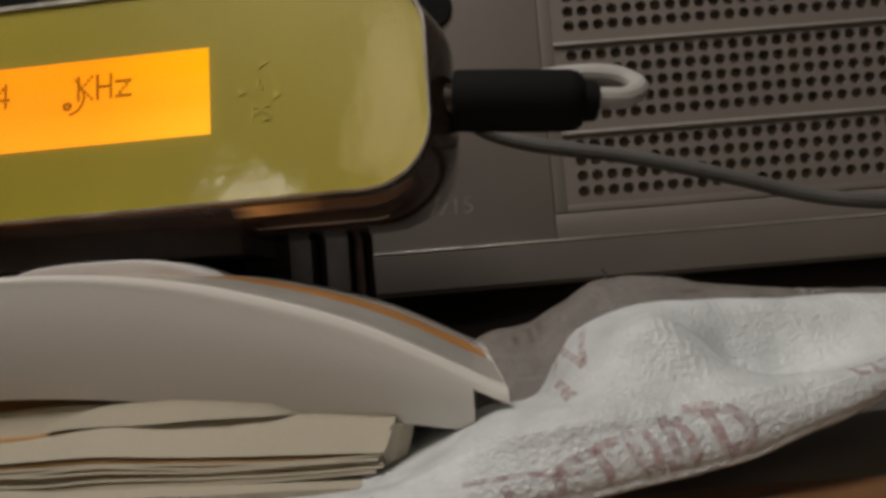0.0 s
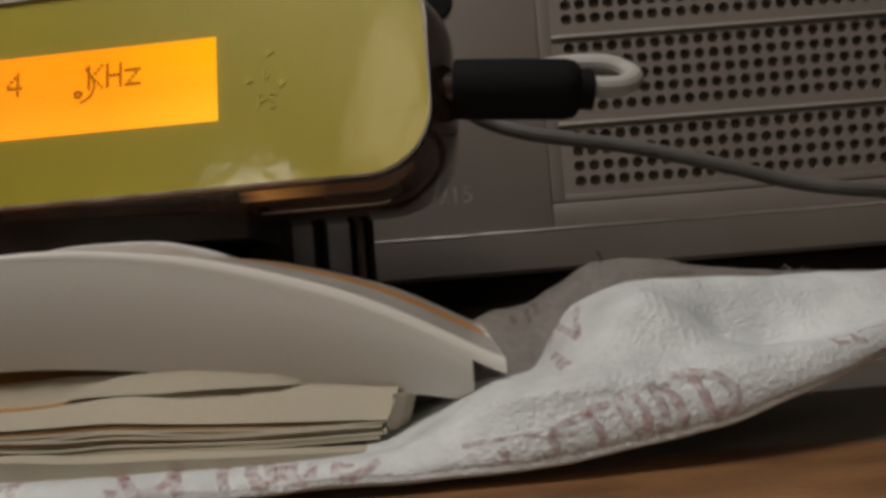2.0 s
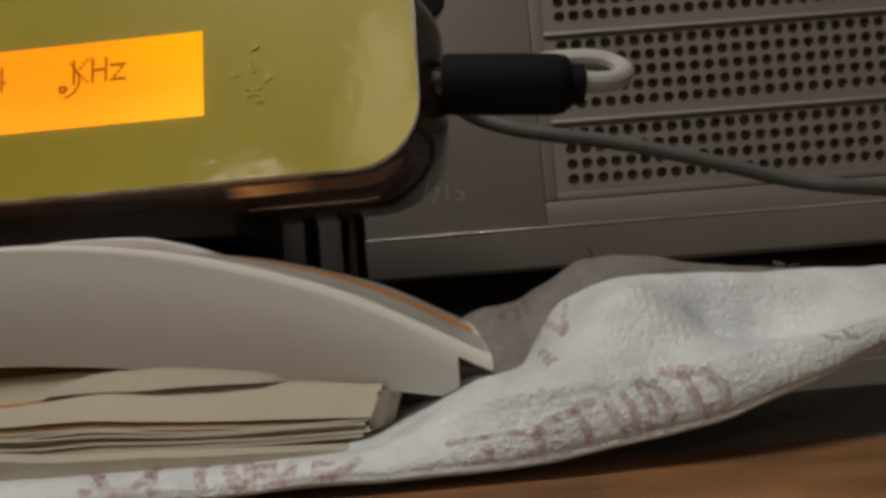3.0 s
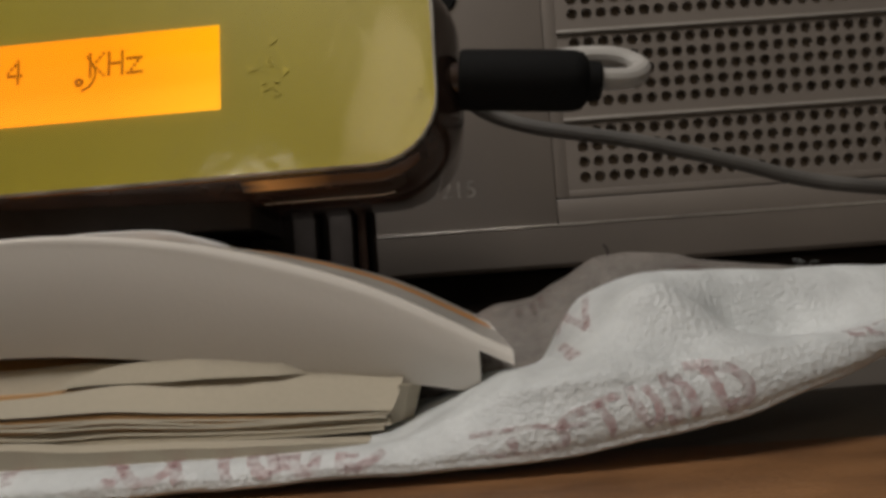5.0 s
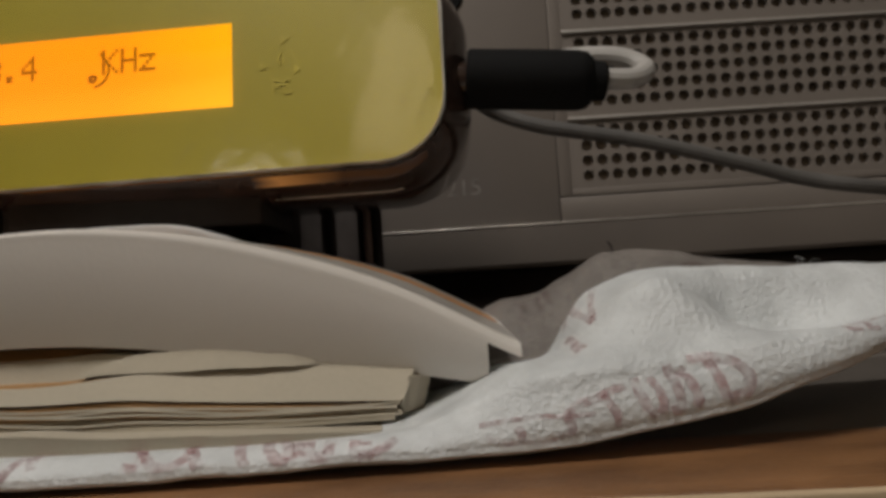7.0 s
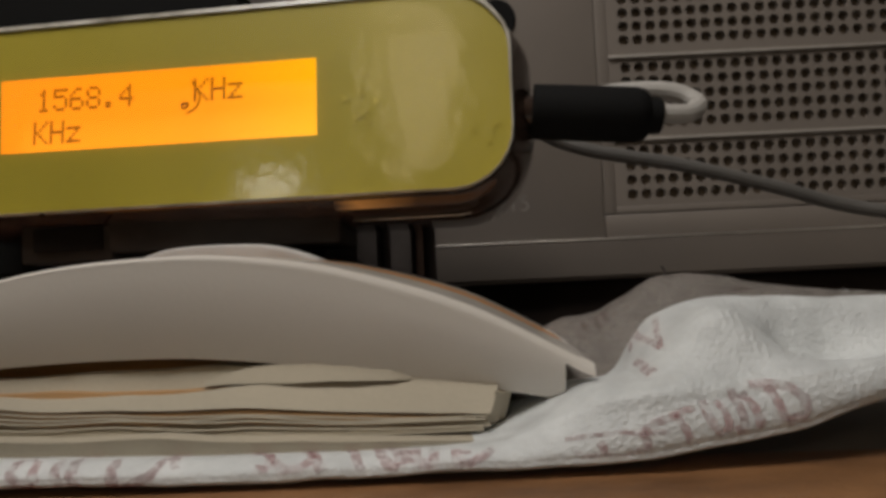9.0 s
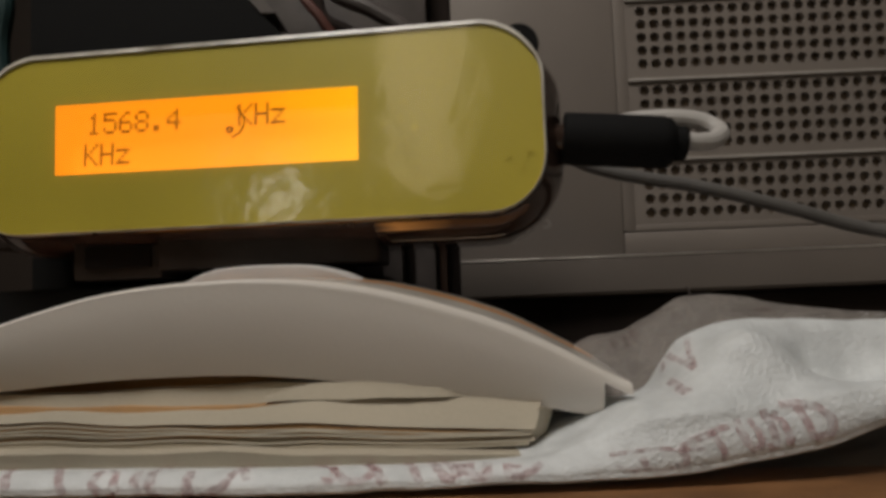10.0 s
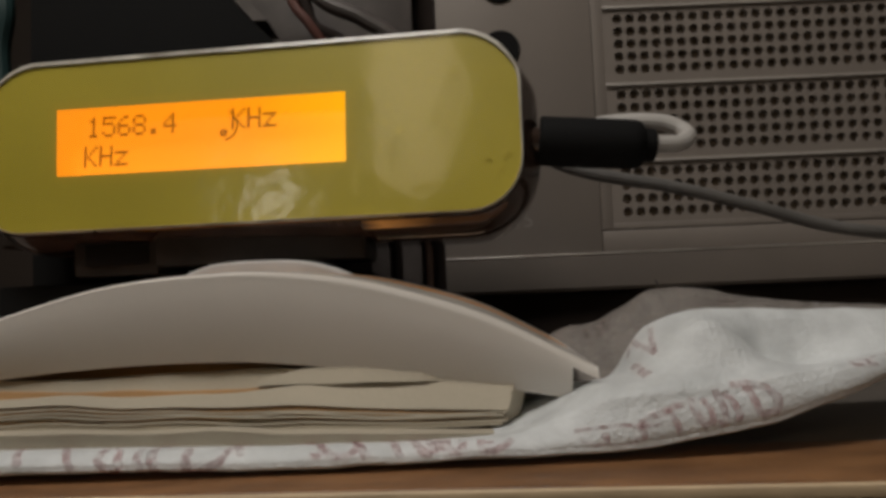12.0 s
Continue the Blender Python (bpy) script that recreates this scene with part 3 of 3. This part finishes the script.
def module():
    m = thing("circuit_module", (-6, 16, 2.9), "grey-brown plastic module with a socket under the tuner", "electronics")
    part("body", box(-7.1, -2.58, 14.42, 17, 3.3, 4.07, 0.06), MODULE, m, "grey-brown plastic block")
    part("socket_frame", box(-8.95, -7.12, 14.62, 16.5, 3.15, 3.93, 0.06), MODULE, m, "grey socket frame")
    part("socket", box(-8.68, -7.3, 14.55, 14.64, 3.38, 3.84, 0.03), VOID, m, "black rectangular socket opening")


module()


def stand():
    # Added support; its black stands in for the dark space below the tuner.
    s = thing("stand", (-6, 16, 0), "added block holding up the tuner, black for the dark below it", "stand")
    part("block", box(-11, -2.5, 15.2, 17.5, 0.0, 3.02, 0.1), RUBBER, s)
    part("cradle", box(-11, 0.2, 15.4, 17.4, 3.9, 3.98, 0.02), DARK, s)


stand()


def plug():
    p = thing("plug", (1.3, 14.4, 5.3), "matt black plug on a looped white cable in the tuner", "plug")
    turn = FACE @ Matrix.Translation((7.45, 0.7, -0.47)) @ Matrix.Rotation(radians(6.0), 4, "Y")
    def ring(u, r):
        return [(u, r * math.cos(2 * math.pi * k / 28), r * math.sin(2 * math.pi * k / 28)) for k in range(28)]
    def turned(stations):
        b = loft([ring(u, r) for u, r in stations])
        b.transform(turn)
        return b
    part("sleeve", turned(((0.0, 0.49), (0.04, 0.53), (1.0, 0.535), (1.95, 0.53), (2.12, 0.49), (2.2, 0.4))), RUBBER, p, "", 40)
    part("collar", turned(((2.15, 0.36), (2.42, 0.34), (2.46, 0.28))), RUBBER, p, "ribbed black strain relief", 40)
    part("tip", turned(((-0.3, 0.3), (0.02, 0.3))), SHELL, p, "dark shank of the plug", 40)
    pts = [turn @ Vector(q) for q in ((2.3, 0.0, 0.06), (2.7, 0.02, 0.05), (3.0, 0.12, 0.13), (3.19, 0.3, 0.34), (3.08, 0.5, 0.56), (2.75, 0.6, 0.72), (2.2, 0.7, 0.77), (1.5, 0.85, 0.74), (0.9, 1.0, 0.62), (0.4, 1.1, 0.4))]
    part("cable_loop", tube(pts, 0.185), WHITE_CABLE, p, "white cable bent back on itself")


plug()


def grey_cable():
    c = thing("grey_cable", (5, 17, 5), "thin grey cable hanging across the radio front", "cable")
    part("sheath", tube(CABLE, 0.16), GREY_CABLE, c)


CABLE = [(1.2, 16.6, 6.1), (1.99, 17, 5.65), (2.79, 17, 5.34), (3.61, 17, 5.15), (5.13, 17, 4.83), (7.09, 17, 4.26), (8.58, 17, 3.78), (10.2, 17, 3.49), (14, 18.2, 3.2), (22, 19.2, 3.0)]
grey_cable()


# ---- paper, booklet ----
def booklet():
    b = thing("booklet", (-4, 14, 0.7), "thick white booklet bent into an arch, lying on old papers", "booklet")
    xs = [-12.5, -10.2, -8.04, -6.28, -4.4, -3.2, -1.92, -0.22, 1.42]
    top = [1.0, 1.75, 2.33, 2.78, 2.93, 2.87, 2.63, 2.06, 1.20]
    low = [0.75, 1.12, 1.38, 1.50, 1.51, 1.41, 1.21, 0.95, 0.62]
    def rise(x, y):
        return (0.02 + 0.022 * max(0.0, min(1.0, (x + 4) / 4))) * (y - 10.4)
    def layer(zs0, zs1, x0, x1, y0, y1, nx=60, lean=0.0, chamfer=0.0):
        rings = []
        for x in np.linspace(x0, x1, nx):
            lo, hi = zs0(x), zs1(x)
            r = rise(x, y1) - rise(x, max(y0, 10.4))
            front = [(x, y0 + lean * (1 - f) ** 2 + chamfer * max(0.0, f - 0.5), lo + f * (hi - lo)) for f in (0, 0.15, 0.3, 0.5, 0.7, 0.85, 1)]
            rings.append(front + [(x, y1, hi + r), (x, y1, lo + r)])
        return loft(rings)
    t, l = lambda x: smooth_at(x, xs, top), lambda x: smooth_at(x, xs, low)
    edge = lambda x: 0.06 + 0.11 * max(0.0, min(1.0, (x + 6) / 5))  # noqa: E731
    part("page_block", layer(l, lambda x: t(x) - edge(x), -12.3, 1.05, 10.342, 16, 90, 0.25), WHITE_PAPER, b, "closed block of white pages", 30)
    part("cover", layer(lambda x: t(x) - edge(x), t, -12.4, 1.45, 10.34, 15.0, 90, 0.0, 0.06), WHITE_PAPER, b, "white card cover", 30)
    # cover_band carries the display's painted orange reflection.
    for name, mat, x1, y0, y1, label in (("cover_print", COVER, 1.43, 10.62, 12.5, "grey printed outside of the cover"), ("cover_band", ORANGE_GLOW, 1.36, 12.5, 13.8, "orange band painted as the display's reflection"),
                                         ("cover_back", COVER, 1.3, 13.8, 14.95, "grey printed outside of the cover")):
        part(name, layer(lambda x: t(x) + rise(x, y0) + 0.004, lambda x: t(x) + rise(x, y0) + 0.02, -12.4, x1, y0, y1, 90), mat, b, label, 30)


booklet()


def flap():
    f = thing("folded_sheet", (-4.3, 14, 2.9), "folded white sheet lying on the booklet", "paper")
    xs, zs = [-6.6, -6.1, -5.6, -5.1, -4.4, -3.7, -3.3, -2.8, -2.3], [2.5, 2.95, 3.17, 3.24, 3.25, 3.22, 3.14, 2.92, 2.6]
    rings = []
    for x in np.linspace(-6.6, -2.3, 44):
        z, y = smooth_at(x, xs, zs), 13.0 + 0.35 * max(0.0, x + 3.6)
        rings.append([(x, y + 0.03, z - 0.6), (x, y, z - 0.10), (x, y + 0.02, z - 0.03), (x, y + 0.09, z), (x, 14.9, z), (x, 14.9, z - 0.6)])
    part("sheet", loft(rings), FLAP_PAPER, f, "", 50)


flap()


def papers():
    p = thing("folded_papers", (-6, 13, 0.5), "stack of yellowed folded papers on the fabric bag", "papers")
    X = [-13, -7.9, -5.4, -4.2, -3.2, -2.0, -1.0, 0.0]
    def leaf(name, up, down, x0, x1, y, mat, label="", lean=0.25, slant=0.0, recede=0.0):
        """A folded leaf: its front runs between two wavy edges and leans back upwards."""
        rings = []
        for x in np.linspace(x0, x1, 90):
            hi, lo = smooth_at(x, X, up), smooth_at(x, X, down)
            w = 0.05 * noise.noise((x * 0.7, y * 9, 0.3)) + 0.025 * noise.noise((x * 2.1, y * 9, 4.0))
            w += recede * max(0.0, x + 1.5) ** 2
            lift = 0.05 * noise.noise((x * 0.8, y * 11, 7.0)) * min(1.0, max(0.0, (-0.6 - x) / 2.0))
            hi, lo = max(hi, lo + 0.02) + lift, lo + lift
            e = slant * max(0.0, (x - x1 + 0.8) / 0.8) ** 2
            rings.append([(x - e, y + w, lo), (x - 0.6 * e, y + w + 0.35 * lean * (hi - lo), lo + 0.35 * (hi - lo)), (x, y + w + lean * (hi - lo), hi), (x, 14.8, hi + 0.01), (x, 14.8, lo + 0.01)])
        return part(name, loft(rings), mat, p, label, 40)
    # Added backing: gives the shaded gap below the booklet its brown.
    leaf("gap_backing", [1.5, 1.47, 1.48, 1.47, 1.42, 1.28, 1.14, 1.0], [1.25, 1.20, 1.11, 1.09, 1.12, 1.13, 1.12, 0.99], -13, -0.5, 11.0, BROWN_PAPER, "added brown sheet for the shaded gap under the booklet", 0.1)
    leaf("back_leaf", [1.40, 1.33, 1.36, 1.37, 1.33, 1.2, 1.1, 1.0], [1.22, 1.17, 1.10, 1.09, 1.1, 1.11, 1.09, 0.99], -13, -0.9, 10.58, OLD_PAPER, "", 0.5)
    leaf("top_fold", [1.2, 1.2, 1.2, 1.15, 1.35, 1.33, 1.18, 0.96], [1.1, 1.1, 1.1, 1.13, 1.13, 1.11, 1.085, 1.02], -3.9, -0.3, 10.44, OLD_PAPER, "", 0.6, 0.0, 0.4)
    leaf("brown_leaf", [1.25, 1.18, 1.10, 1.095, 1.095, 1.09, 1.06, 0.95], [1.1, 1.06, 1.0, 0.98, 1.0, 1.03, 1.03, 0.9], -13, -3.25, 10.44, BROWN_PAPER, "brown wrapping sheet")
    leaf("folded_leaf", [1.16, 1.10, 1.05, 1.065, 1.10, 1.11, 1.09, 0.97], [1.05, 1.00, 0.90, 0.87, 0.83, 0.75, 0.69, 0.64], -13, 0.14, 10.18, OLD_PAPER, "", 1.0, 0.14)
    rnd = random.Random(12)
    for k in range(5):
        f = (k + 0.5) / 5
        up = [(1 - f) * a + f * b + rnd.uniform(-0.018, 0.018) for a, b in zip((1.00, 0.97, 0.87, 0.83, 0.79, 0.71, 0.65, 0.63), (0.78, 0.72, 0.63, 0.59, 0.55, 0.51, 0.50, 0.50))]
        thick = rnd.uniform(0.013, 0.03)
        leaf("thin_leaf", up, [u - thick for u in up], -13, rnd.uniform(-0.16, 0.06), 10.13 + rnd.uniform(0, 0.09), OLD_PAPER, "", 0.4)
    leaf("bottom_leaf", [0.78, 0.72, 0.62, 0.58, 0.54, 0.5, 0.5, 0.5], [0.68, 0.62, 0.52, 0.49, 0.46, 0.44, 0.43, 0.43], -13, -0.1, 10.14, OLD_PAPER)
    leaf("bottom_sheet", [0.76, 0.65, 0.58, 0.56, 0.50, 0.44, 0.40, 0.36], [0.5, 0.42, 0.36, 0.33, 0.30, 0.27, 0.28, 0.3], -13, -0.25, 9.8, OLD_PAPER, "pale sheet curving out under the stack", -0.15)
    # Added filler: shade between the thin leaves shows as brown.
    leaf("gap_filler", [1.00, 0.97, 0.87, 0.83, 0.79, 0.71, 0.65, 0.62], [0.75, 0.69, 0.60, 0.56, 0.52, 0.49, 0.48, 0.48], -13, -0.2, 10.2, BROWN_PAPER, "added brown filler for the shaded gaps between leaves", 0.0)
    for a, b, y in ((-0.08, 0.10, 10.36), (0.08, 0.22, 10.6)):
        part("folded_end", loft([[(a + 0.25 * (y2 - y) * 0.0, y2, 0.44), (b, y2 + 0.12, 0.46), (b + 0.12, y2 + 0.12, 0.86), (a + 0.16, y2, 0.90)] for y2 in (y, 14.6)]), OLD_PAPER, p, "folded end of the papers", 30)


papers()


# ---- the fabric bag ----
BX = [-14, -7, -3, 0, 1.2, 1.92, 2.2, 2.5, 3.35, 4.5, 6, 9, 14]
B_ZB = [0.12, 0.11, 0.06, 0.1, 0.12, 0.15, 0.18, 0.22, 0.34, 0.6, 0.98, 1.25, 1.2]
B_YF = [9.3, 9.2, 9.1, 9.1, 9.1, 9.12, 9.12, 9.15, 9.2, 9.35, 9.75, 10.1, 10.3]
B_ZR = [0.5, 0.42, 0.33, 0.40, 0.93, 1.03, 1.08, 1.12, 1.2, 1.3, 1.45, 1.55, 1.55]
B_ZC = [0.6, 0.54, 0.42, 0.43, 0.84, 0.98, 1.42, 1.76, 1.98, 1.99, 1.9, 1.78, 1.7]
B_ZD = [0.3, 0.3, 0.3, 0.42, 0.62, 0.80, 0.85, 0.95, 1.2, 1.4, 1.5, 1.5, 1.5]
B_ZE = [0.2, 0.2, 0.2, 0.4, 1.5, 1.72, 1.8, 1.95, 2.36, 2.28, 1.97, 1.82, 1.75]


def bag_point(x, b):
    """The bag's surface: along it, and round its section from the underside over the front and the crests to the back."""
    g = lambda v: smooth_at(x, BX, v)  # noqa: E731
    zb, yf, zr, zc, zd, ze = (g(v) for v in (B_ZB, B_YF, B_ZR, B_ZC, B_ZD, B_ZE))
    k = max(0.0, min(1.0, (x - 0.4) / 1.6))
    ctl = [(13.0, zb * 0.6 + 0.01), (11.5, zb * 0.8 + 0.01), (yf + 0.32, zb + 0.02), (yf + 0.03, zb + 0.16), (yf + 0.3 - 0.16 * k, zb + 0.42 * (zr - zb) + 0.2),
           (yf + 0.8 - 0.32 * k, zr), (11.4, zc), (12.6, zd), (13.8, ze), (15.2, 0.4 * ze), (16.0, 0.05)]
    s = b * (len(ctl) - 1)
    k = min(int(s), len(ctl) - 2)
    t = s - k
    p = [np.array(ctl[min(max(k + d, 0), len(ctl) - 1)]) for d in (-1, 0, 1, 2)]
    y, z = 0.5 * (2 * p[1] + (p[2] - p[0]) * t + (2 * p[0] - 5 * p[1] + 4 * p[2] - p[3]) * t * t + (3 * p[1] - p[0] - 3 * p[2] + p[3]) * t**3)
    w = 0.06 * noise.noise((x * 0.9, y * 0.9, z * 0.9)) + 0.03 * noise.noise((x * 2.6, y * 2.6, z * 2.6 + 5))
    if 0.3 < b < 0.7:
        f = min(1.0, (b - 0.3) / 0.12, (0.7 - b) / 0.06)
        w += f * (0.30 * math.exp(-(((x - 3.1) / 0.5) ** 2) - ((y - 10.35) / 0.4) ** 2) - 0.68 * math.exp(-(((x - 4.4) / (0.55 if x < 4.4 else 1.5)) ** 2) - ((y - 10.5) / 0.5) ** 2))
    w *= min(1.0, max(0.0, (x + 2) / 3)) if b > 0.4 else 0.6
    return Vector((x, y - w * 0.4, max(z + w, 0.045)))


def bag():
    g = thing("fabric_bag", (0, 12, 0), "crumpled white nonwoven fabric bag with faded red print", "bag")
    nx, nb = 260, 130
    def sheet(b0, b1, n):
        bm = bmesh.new()
        grid = [[bm.verts.new(bag_point(-14 + 28 * i / nx, b0 + (b1 - b0) * j / n)) for j in range(n + 1)] for i in range(nx + 1)]
        for i in range(nx):
            for j in range(n):
                bm.faces.new((grid[i][j], grid[i + 1][j], grid[i + 1][j + 1], grid[i][j + 1]))
        return bm
    part("front_roll", sheet(0.0, 0.68, 90), FABRIC, g, "puffed white front of the bag", 0)
    part("back_layer", sheet(0.68, 1.0, 40), THIN_SHADED_FABRIC, g, "thin single layer of the bag, shade in its colour", 0)
    q = bag_point(3.45, 0.80)
    part("loose_thread", tube([q - Vector((0, 0, 0.05)), q + Vector((0.02, 0, 0.08)), q + Vector((-0.04, 0, 0.18))], 0.025, 6), GREY_TAPE, g)
    for k, (x, tilt, tall) in enumerate(((5.38, 0.1, 0.12), (5.47, -0.06, 0.16), (5.55, 0.12, 0.09))):
        q = bag_point(x, 0.6)
        part("loose_fibre", tube([q - Vector((0, 0, 0.03)), q + Vector((tilt * 0.3, 0, tall * 0.6)), q + Vector((tilt, 0.05, tall * 0.8)), q + Vector((tilt * 1.5, 0.05, tall * 0.6))], 0.002, 5), FABRIC, g)
    for width, line in PRINT_A + PRINT_N + PRINT_R + PRINT_C + PRINT_D:
        part("print_mark", mark(width, line), RED_INK, g, "", 0)
    for width, line in PRINT_BACK:
        part("print_mark", mark(width, line), DARK_INK, g, "dark print on the thin layer", 0)


def mark(width, line):
    """A printed stroke that lies on the cloth."""
    pts = []
    for (x0, b0), (x1, b1) in zip(line, line[1:]):
        n = max(3, int(8 * math.hypot(x1 - x0, 8 * (b1 - b0))) + 3)
        pts += [(x0 + (x1 - x0) * k / n, b0 + (b1 - b0) * k / n) for k in range(n)]
    pts.append(line[-1])
    pts = [pts[0]] + [((a[0] + 2 * b[0] + c[0]) / 4, (a[1] + 2 * b[1] + c[1]) / 4) for a, b, c in zip(pts, pts[1:], pts[2:])] + [pts[-1]]
    bm, last = bmesh.new(), None
    for k, (x, b) in enumerate(pts):
        q = bag_point(x, b)
        up = (bag_point(x + 0.02, b) - bag_point(x - 0.02, b)).cross(bag_point(x, b + 0.004) - bag_point(x, b - 0.004)).normalized()
        a, c = pts[max(k - 1, 0)], pts[min(k + 1, len(pts) - 1)]
        way = (bag_point(*c) - bag_point(*a)).normalized()
        side = up.cross(way).normalized() * width * (0.52 + 0.16 * noise.noise((x * 6, b * 40, 1.0)))
        pair = [bm.verts.new(q + side * f + up * (0.012 if abs(f) < 0.5 else 0.006)) for f in (-1, 0, 1)]
        if last:
            bm.faces.new((last[0], pair[0], pair[1], last[1]))
            bm.faces.new((last[1], pair[1], pair[2], last[2]))
        last = pair
    return bm


# strokes of the print: width, then places along the bag and round its section
PRINT_A = [
    (0.12, [(3.11, 0.458), (3.34, 0.451), (3.59, 0.404), (3.72, 0.365), (3.73, 0.342), (3.65, 0.321), (3.46, 0.314)]),
    (0.12, [(3.31, 0.435), (3.39, 0.376), (3.42, 0.345), (3.44, 0.316)]),
    (0.11, [(2.49, 0.412), (2.52, 0.373), (2.59, 0.337), (2.69, 0.314)]),
    (0.10, [(2.65, 0.404), (2.74, 0.371), (2.77, 0.337), (2.72, 0.314)]),
    (0.11, [(2.87, 0.445), (2.91, 0.394), (2.95, 0.347), (2.95, 0.321), (2.84, 0.314)]),
    (0.11, [(2.99, 0.427), (3.09, 0.376), (3.15, 0.34), (3.1, 0.314)]),
    (0.09, [(2.39, 0.394), (2.25, 0.389), (2.08, 0.378), (1.9, 0.373), (1.76, 0.36)]),
    (0.09, [(2.15, 0.386), (2.2, 0.358), (2.26, 0.337), (2.28, 0.298)]),
    (0.08, [(1.76, 0.363), (1.73, 0.35), (1.79, 0.332), (1.79, 0.314), (1.64, 0.306)]),
    (0.05, [(2.05, 0.345), (1.77, 0.35), (1.52, 0.358), (1.34, 0.358), (1.01, 0.363), (0.83, 0.363)]),
    (0.09, [(1.22, 0.342), (1.27, 0.324), (1.24, 0.308)]),
    (0.05, [(0.89, 0.329), (1.06, 0.301), (1.28, 0.301), (1.5, 0.285), (1.62, 0.301)]),
]
PRINT_N = [
    (0.09, [(2.52, 0.585), (2.4, 0.564), (2.32, 0.541)]),
    (0.10, [(2.32, 0.541), (2.26, 0.562), (2.25, 0.593)]),
    (0.09, [(2.25, 0.593), (2.18, 0.595), (2.11, 0.582)]),
    (0.16, [(2.04, 0.559), (2.07, 0.538), (2.08, 0.52)]),
]
PRINT_R = [
    (0.06, [(5.04, 0.469), (5.05, 0.393), (5.18, 0.38)]),
    (0.06, [(5.11, 0.469), (5.3, 0.432), (5.25, 0.374), (5.38, 0.363)]),
    (0.06, [(5.36, 0.428), (5.56, 0.472), (5.73, 0.401)]),
]
PRINT_C = [
    (0.11, [(-3.84, 0.482), (-4.05, 0.497), (-3.84, 0.35)]),
    (0.12, [(-3.15, 0.494), (-3, 0.489), (-2.76, 0.42), (-2.7, 0.363), (-2.75, 0.332), (-2.88, 0.337)]),
    (0.11, [(-2.98, 0.497), (-2.65, 0.368), (-2.55, 0.327), (-2.34, 0.324), (-2.2, 0.36), (-2.3, 0.494)]),
    (0.12, [(-2.38, 0.497), (-2.14, 0.363), (-2.06, 0.301)]),
    (0.11, [(-1.89, 0.494), (-1.79, 0.492), (-1.66, 0.36), (-1.59, 0.303)]),
    (0.12, [(-1.47, 0.494), (-1.37, 0.365), (-1.26, 0.321), (-1.15, 0.311)]),
    (0.12, [(-1.32, 0.497), (-1.15, 0.36), (-1.13, 0.319)]),
    (0.12, [(-1.08, 0.404), (-1.05, 0.327)]),
    (0.12, [(-0.97, 0.414), (-0.95, 0.355), (-0.9, 0.319), (-0.74, 0.314), (-0.73, 0.396)]),
    (0.11, [(-0.47, 0.376), (-0.48, 0.327), (-0.44, 0.285)]),
    (0.11, [(-0.43, 0.296), (-0.31, 0.303), (-0.16, 0.337), (-0.03, 0.365)]),
    (0.07, [(-0.43, 0.355), (-0.29, 0.358)]),
]
PRINT_D = [
    (0.11, [(-7.17, 0.484), (-7.22, 0.476), (-7.07, 0.373), (-6.95, 0.308)]),
    (0.11, [(-6.55, 0.474), (-6.31, 0.35), (-6.19, 0.267)]),
    (0.11, [(-5.65, 0.414), (-5.86, 0.386), (-5.86, 0.337), (-5.7, 0.262), (-5.51, 0.254)]),
    (0.11, [(-5.6, 0.391), (-5.58, 0.345), (-5.5, 0.27)]),
    (0.11, [(-5.3, 0.399), (-5.31, 0.35), (-5.2, 0.246)]),
    (0.14, [(-5.12, 0.399), (-5.09, 0.337), (-5, 0.241)]),
    (0.07, [(-5.1, 0.399), (-5.15, 0.492), (-4.98, 0.469)]),
    (0.14, [(-4.61, 0.396), (-4.61, 0.337), (-4.55, 0.241)]),
    (0.11, [(-4.55, 0.241), (-4.38, 0.244), (-4.13, 0.311), (-3.99, 0.425)]),
]
PRINT_BACK = [
    (0.1, [(1.86, 0.776), (1.89, 0.763)]),
    (0.1, [(2.09, 0.78), (2.12, 0.761)]),
    (0.1, [(2.24, 0.785), (2.29, 0.765)]),
    (0.08, [(4.49, 0.763), (4.72, 0.767), (4.91, 0.765)]),
]
bag()
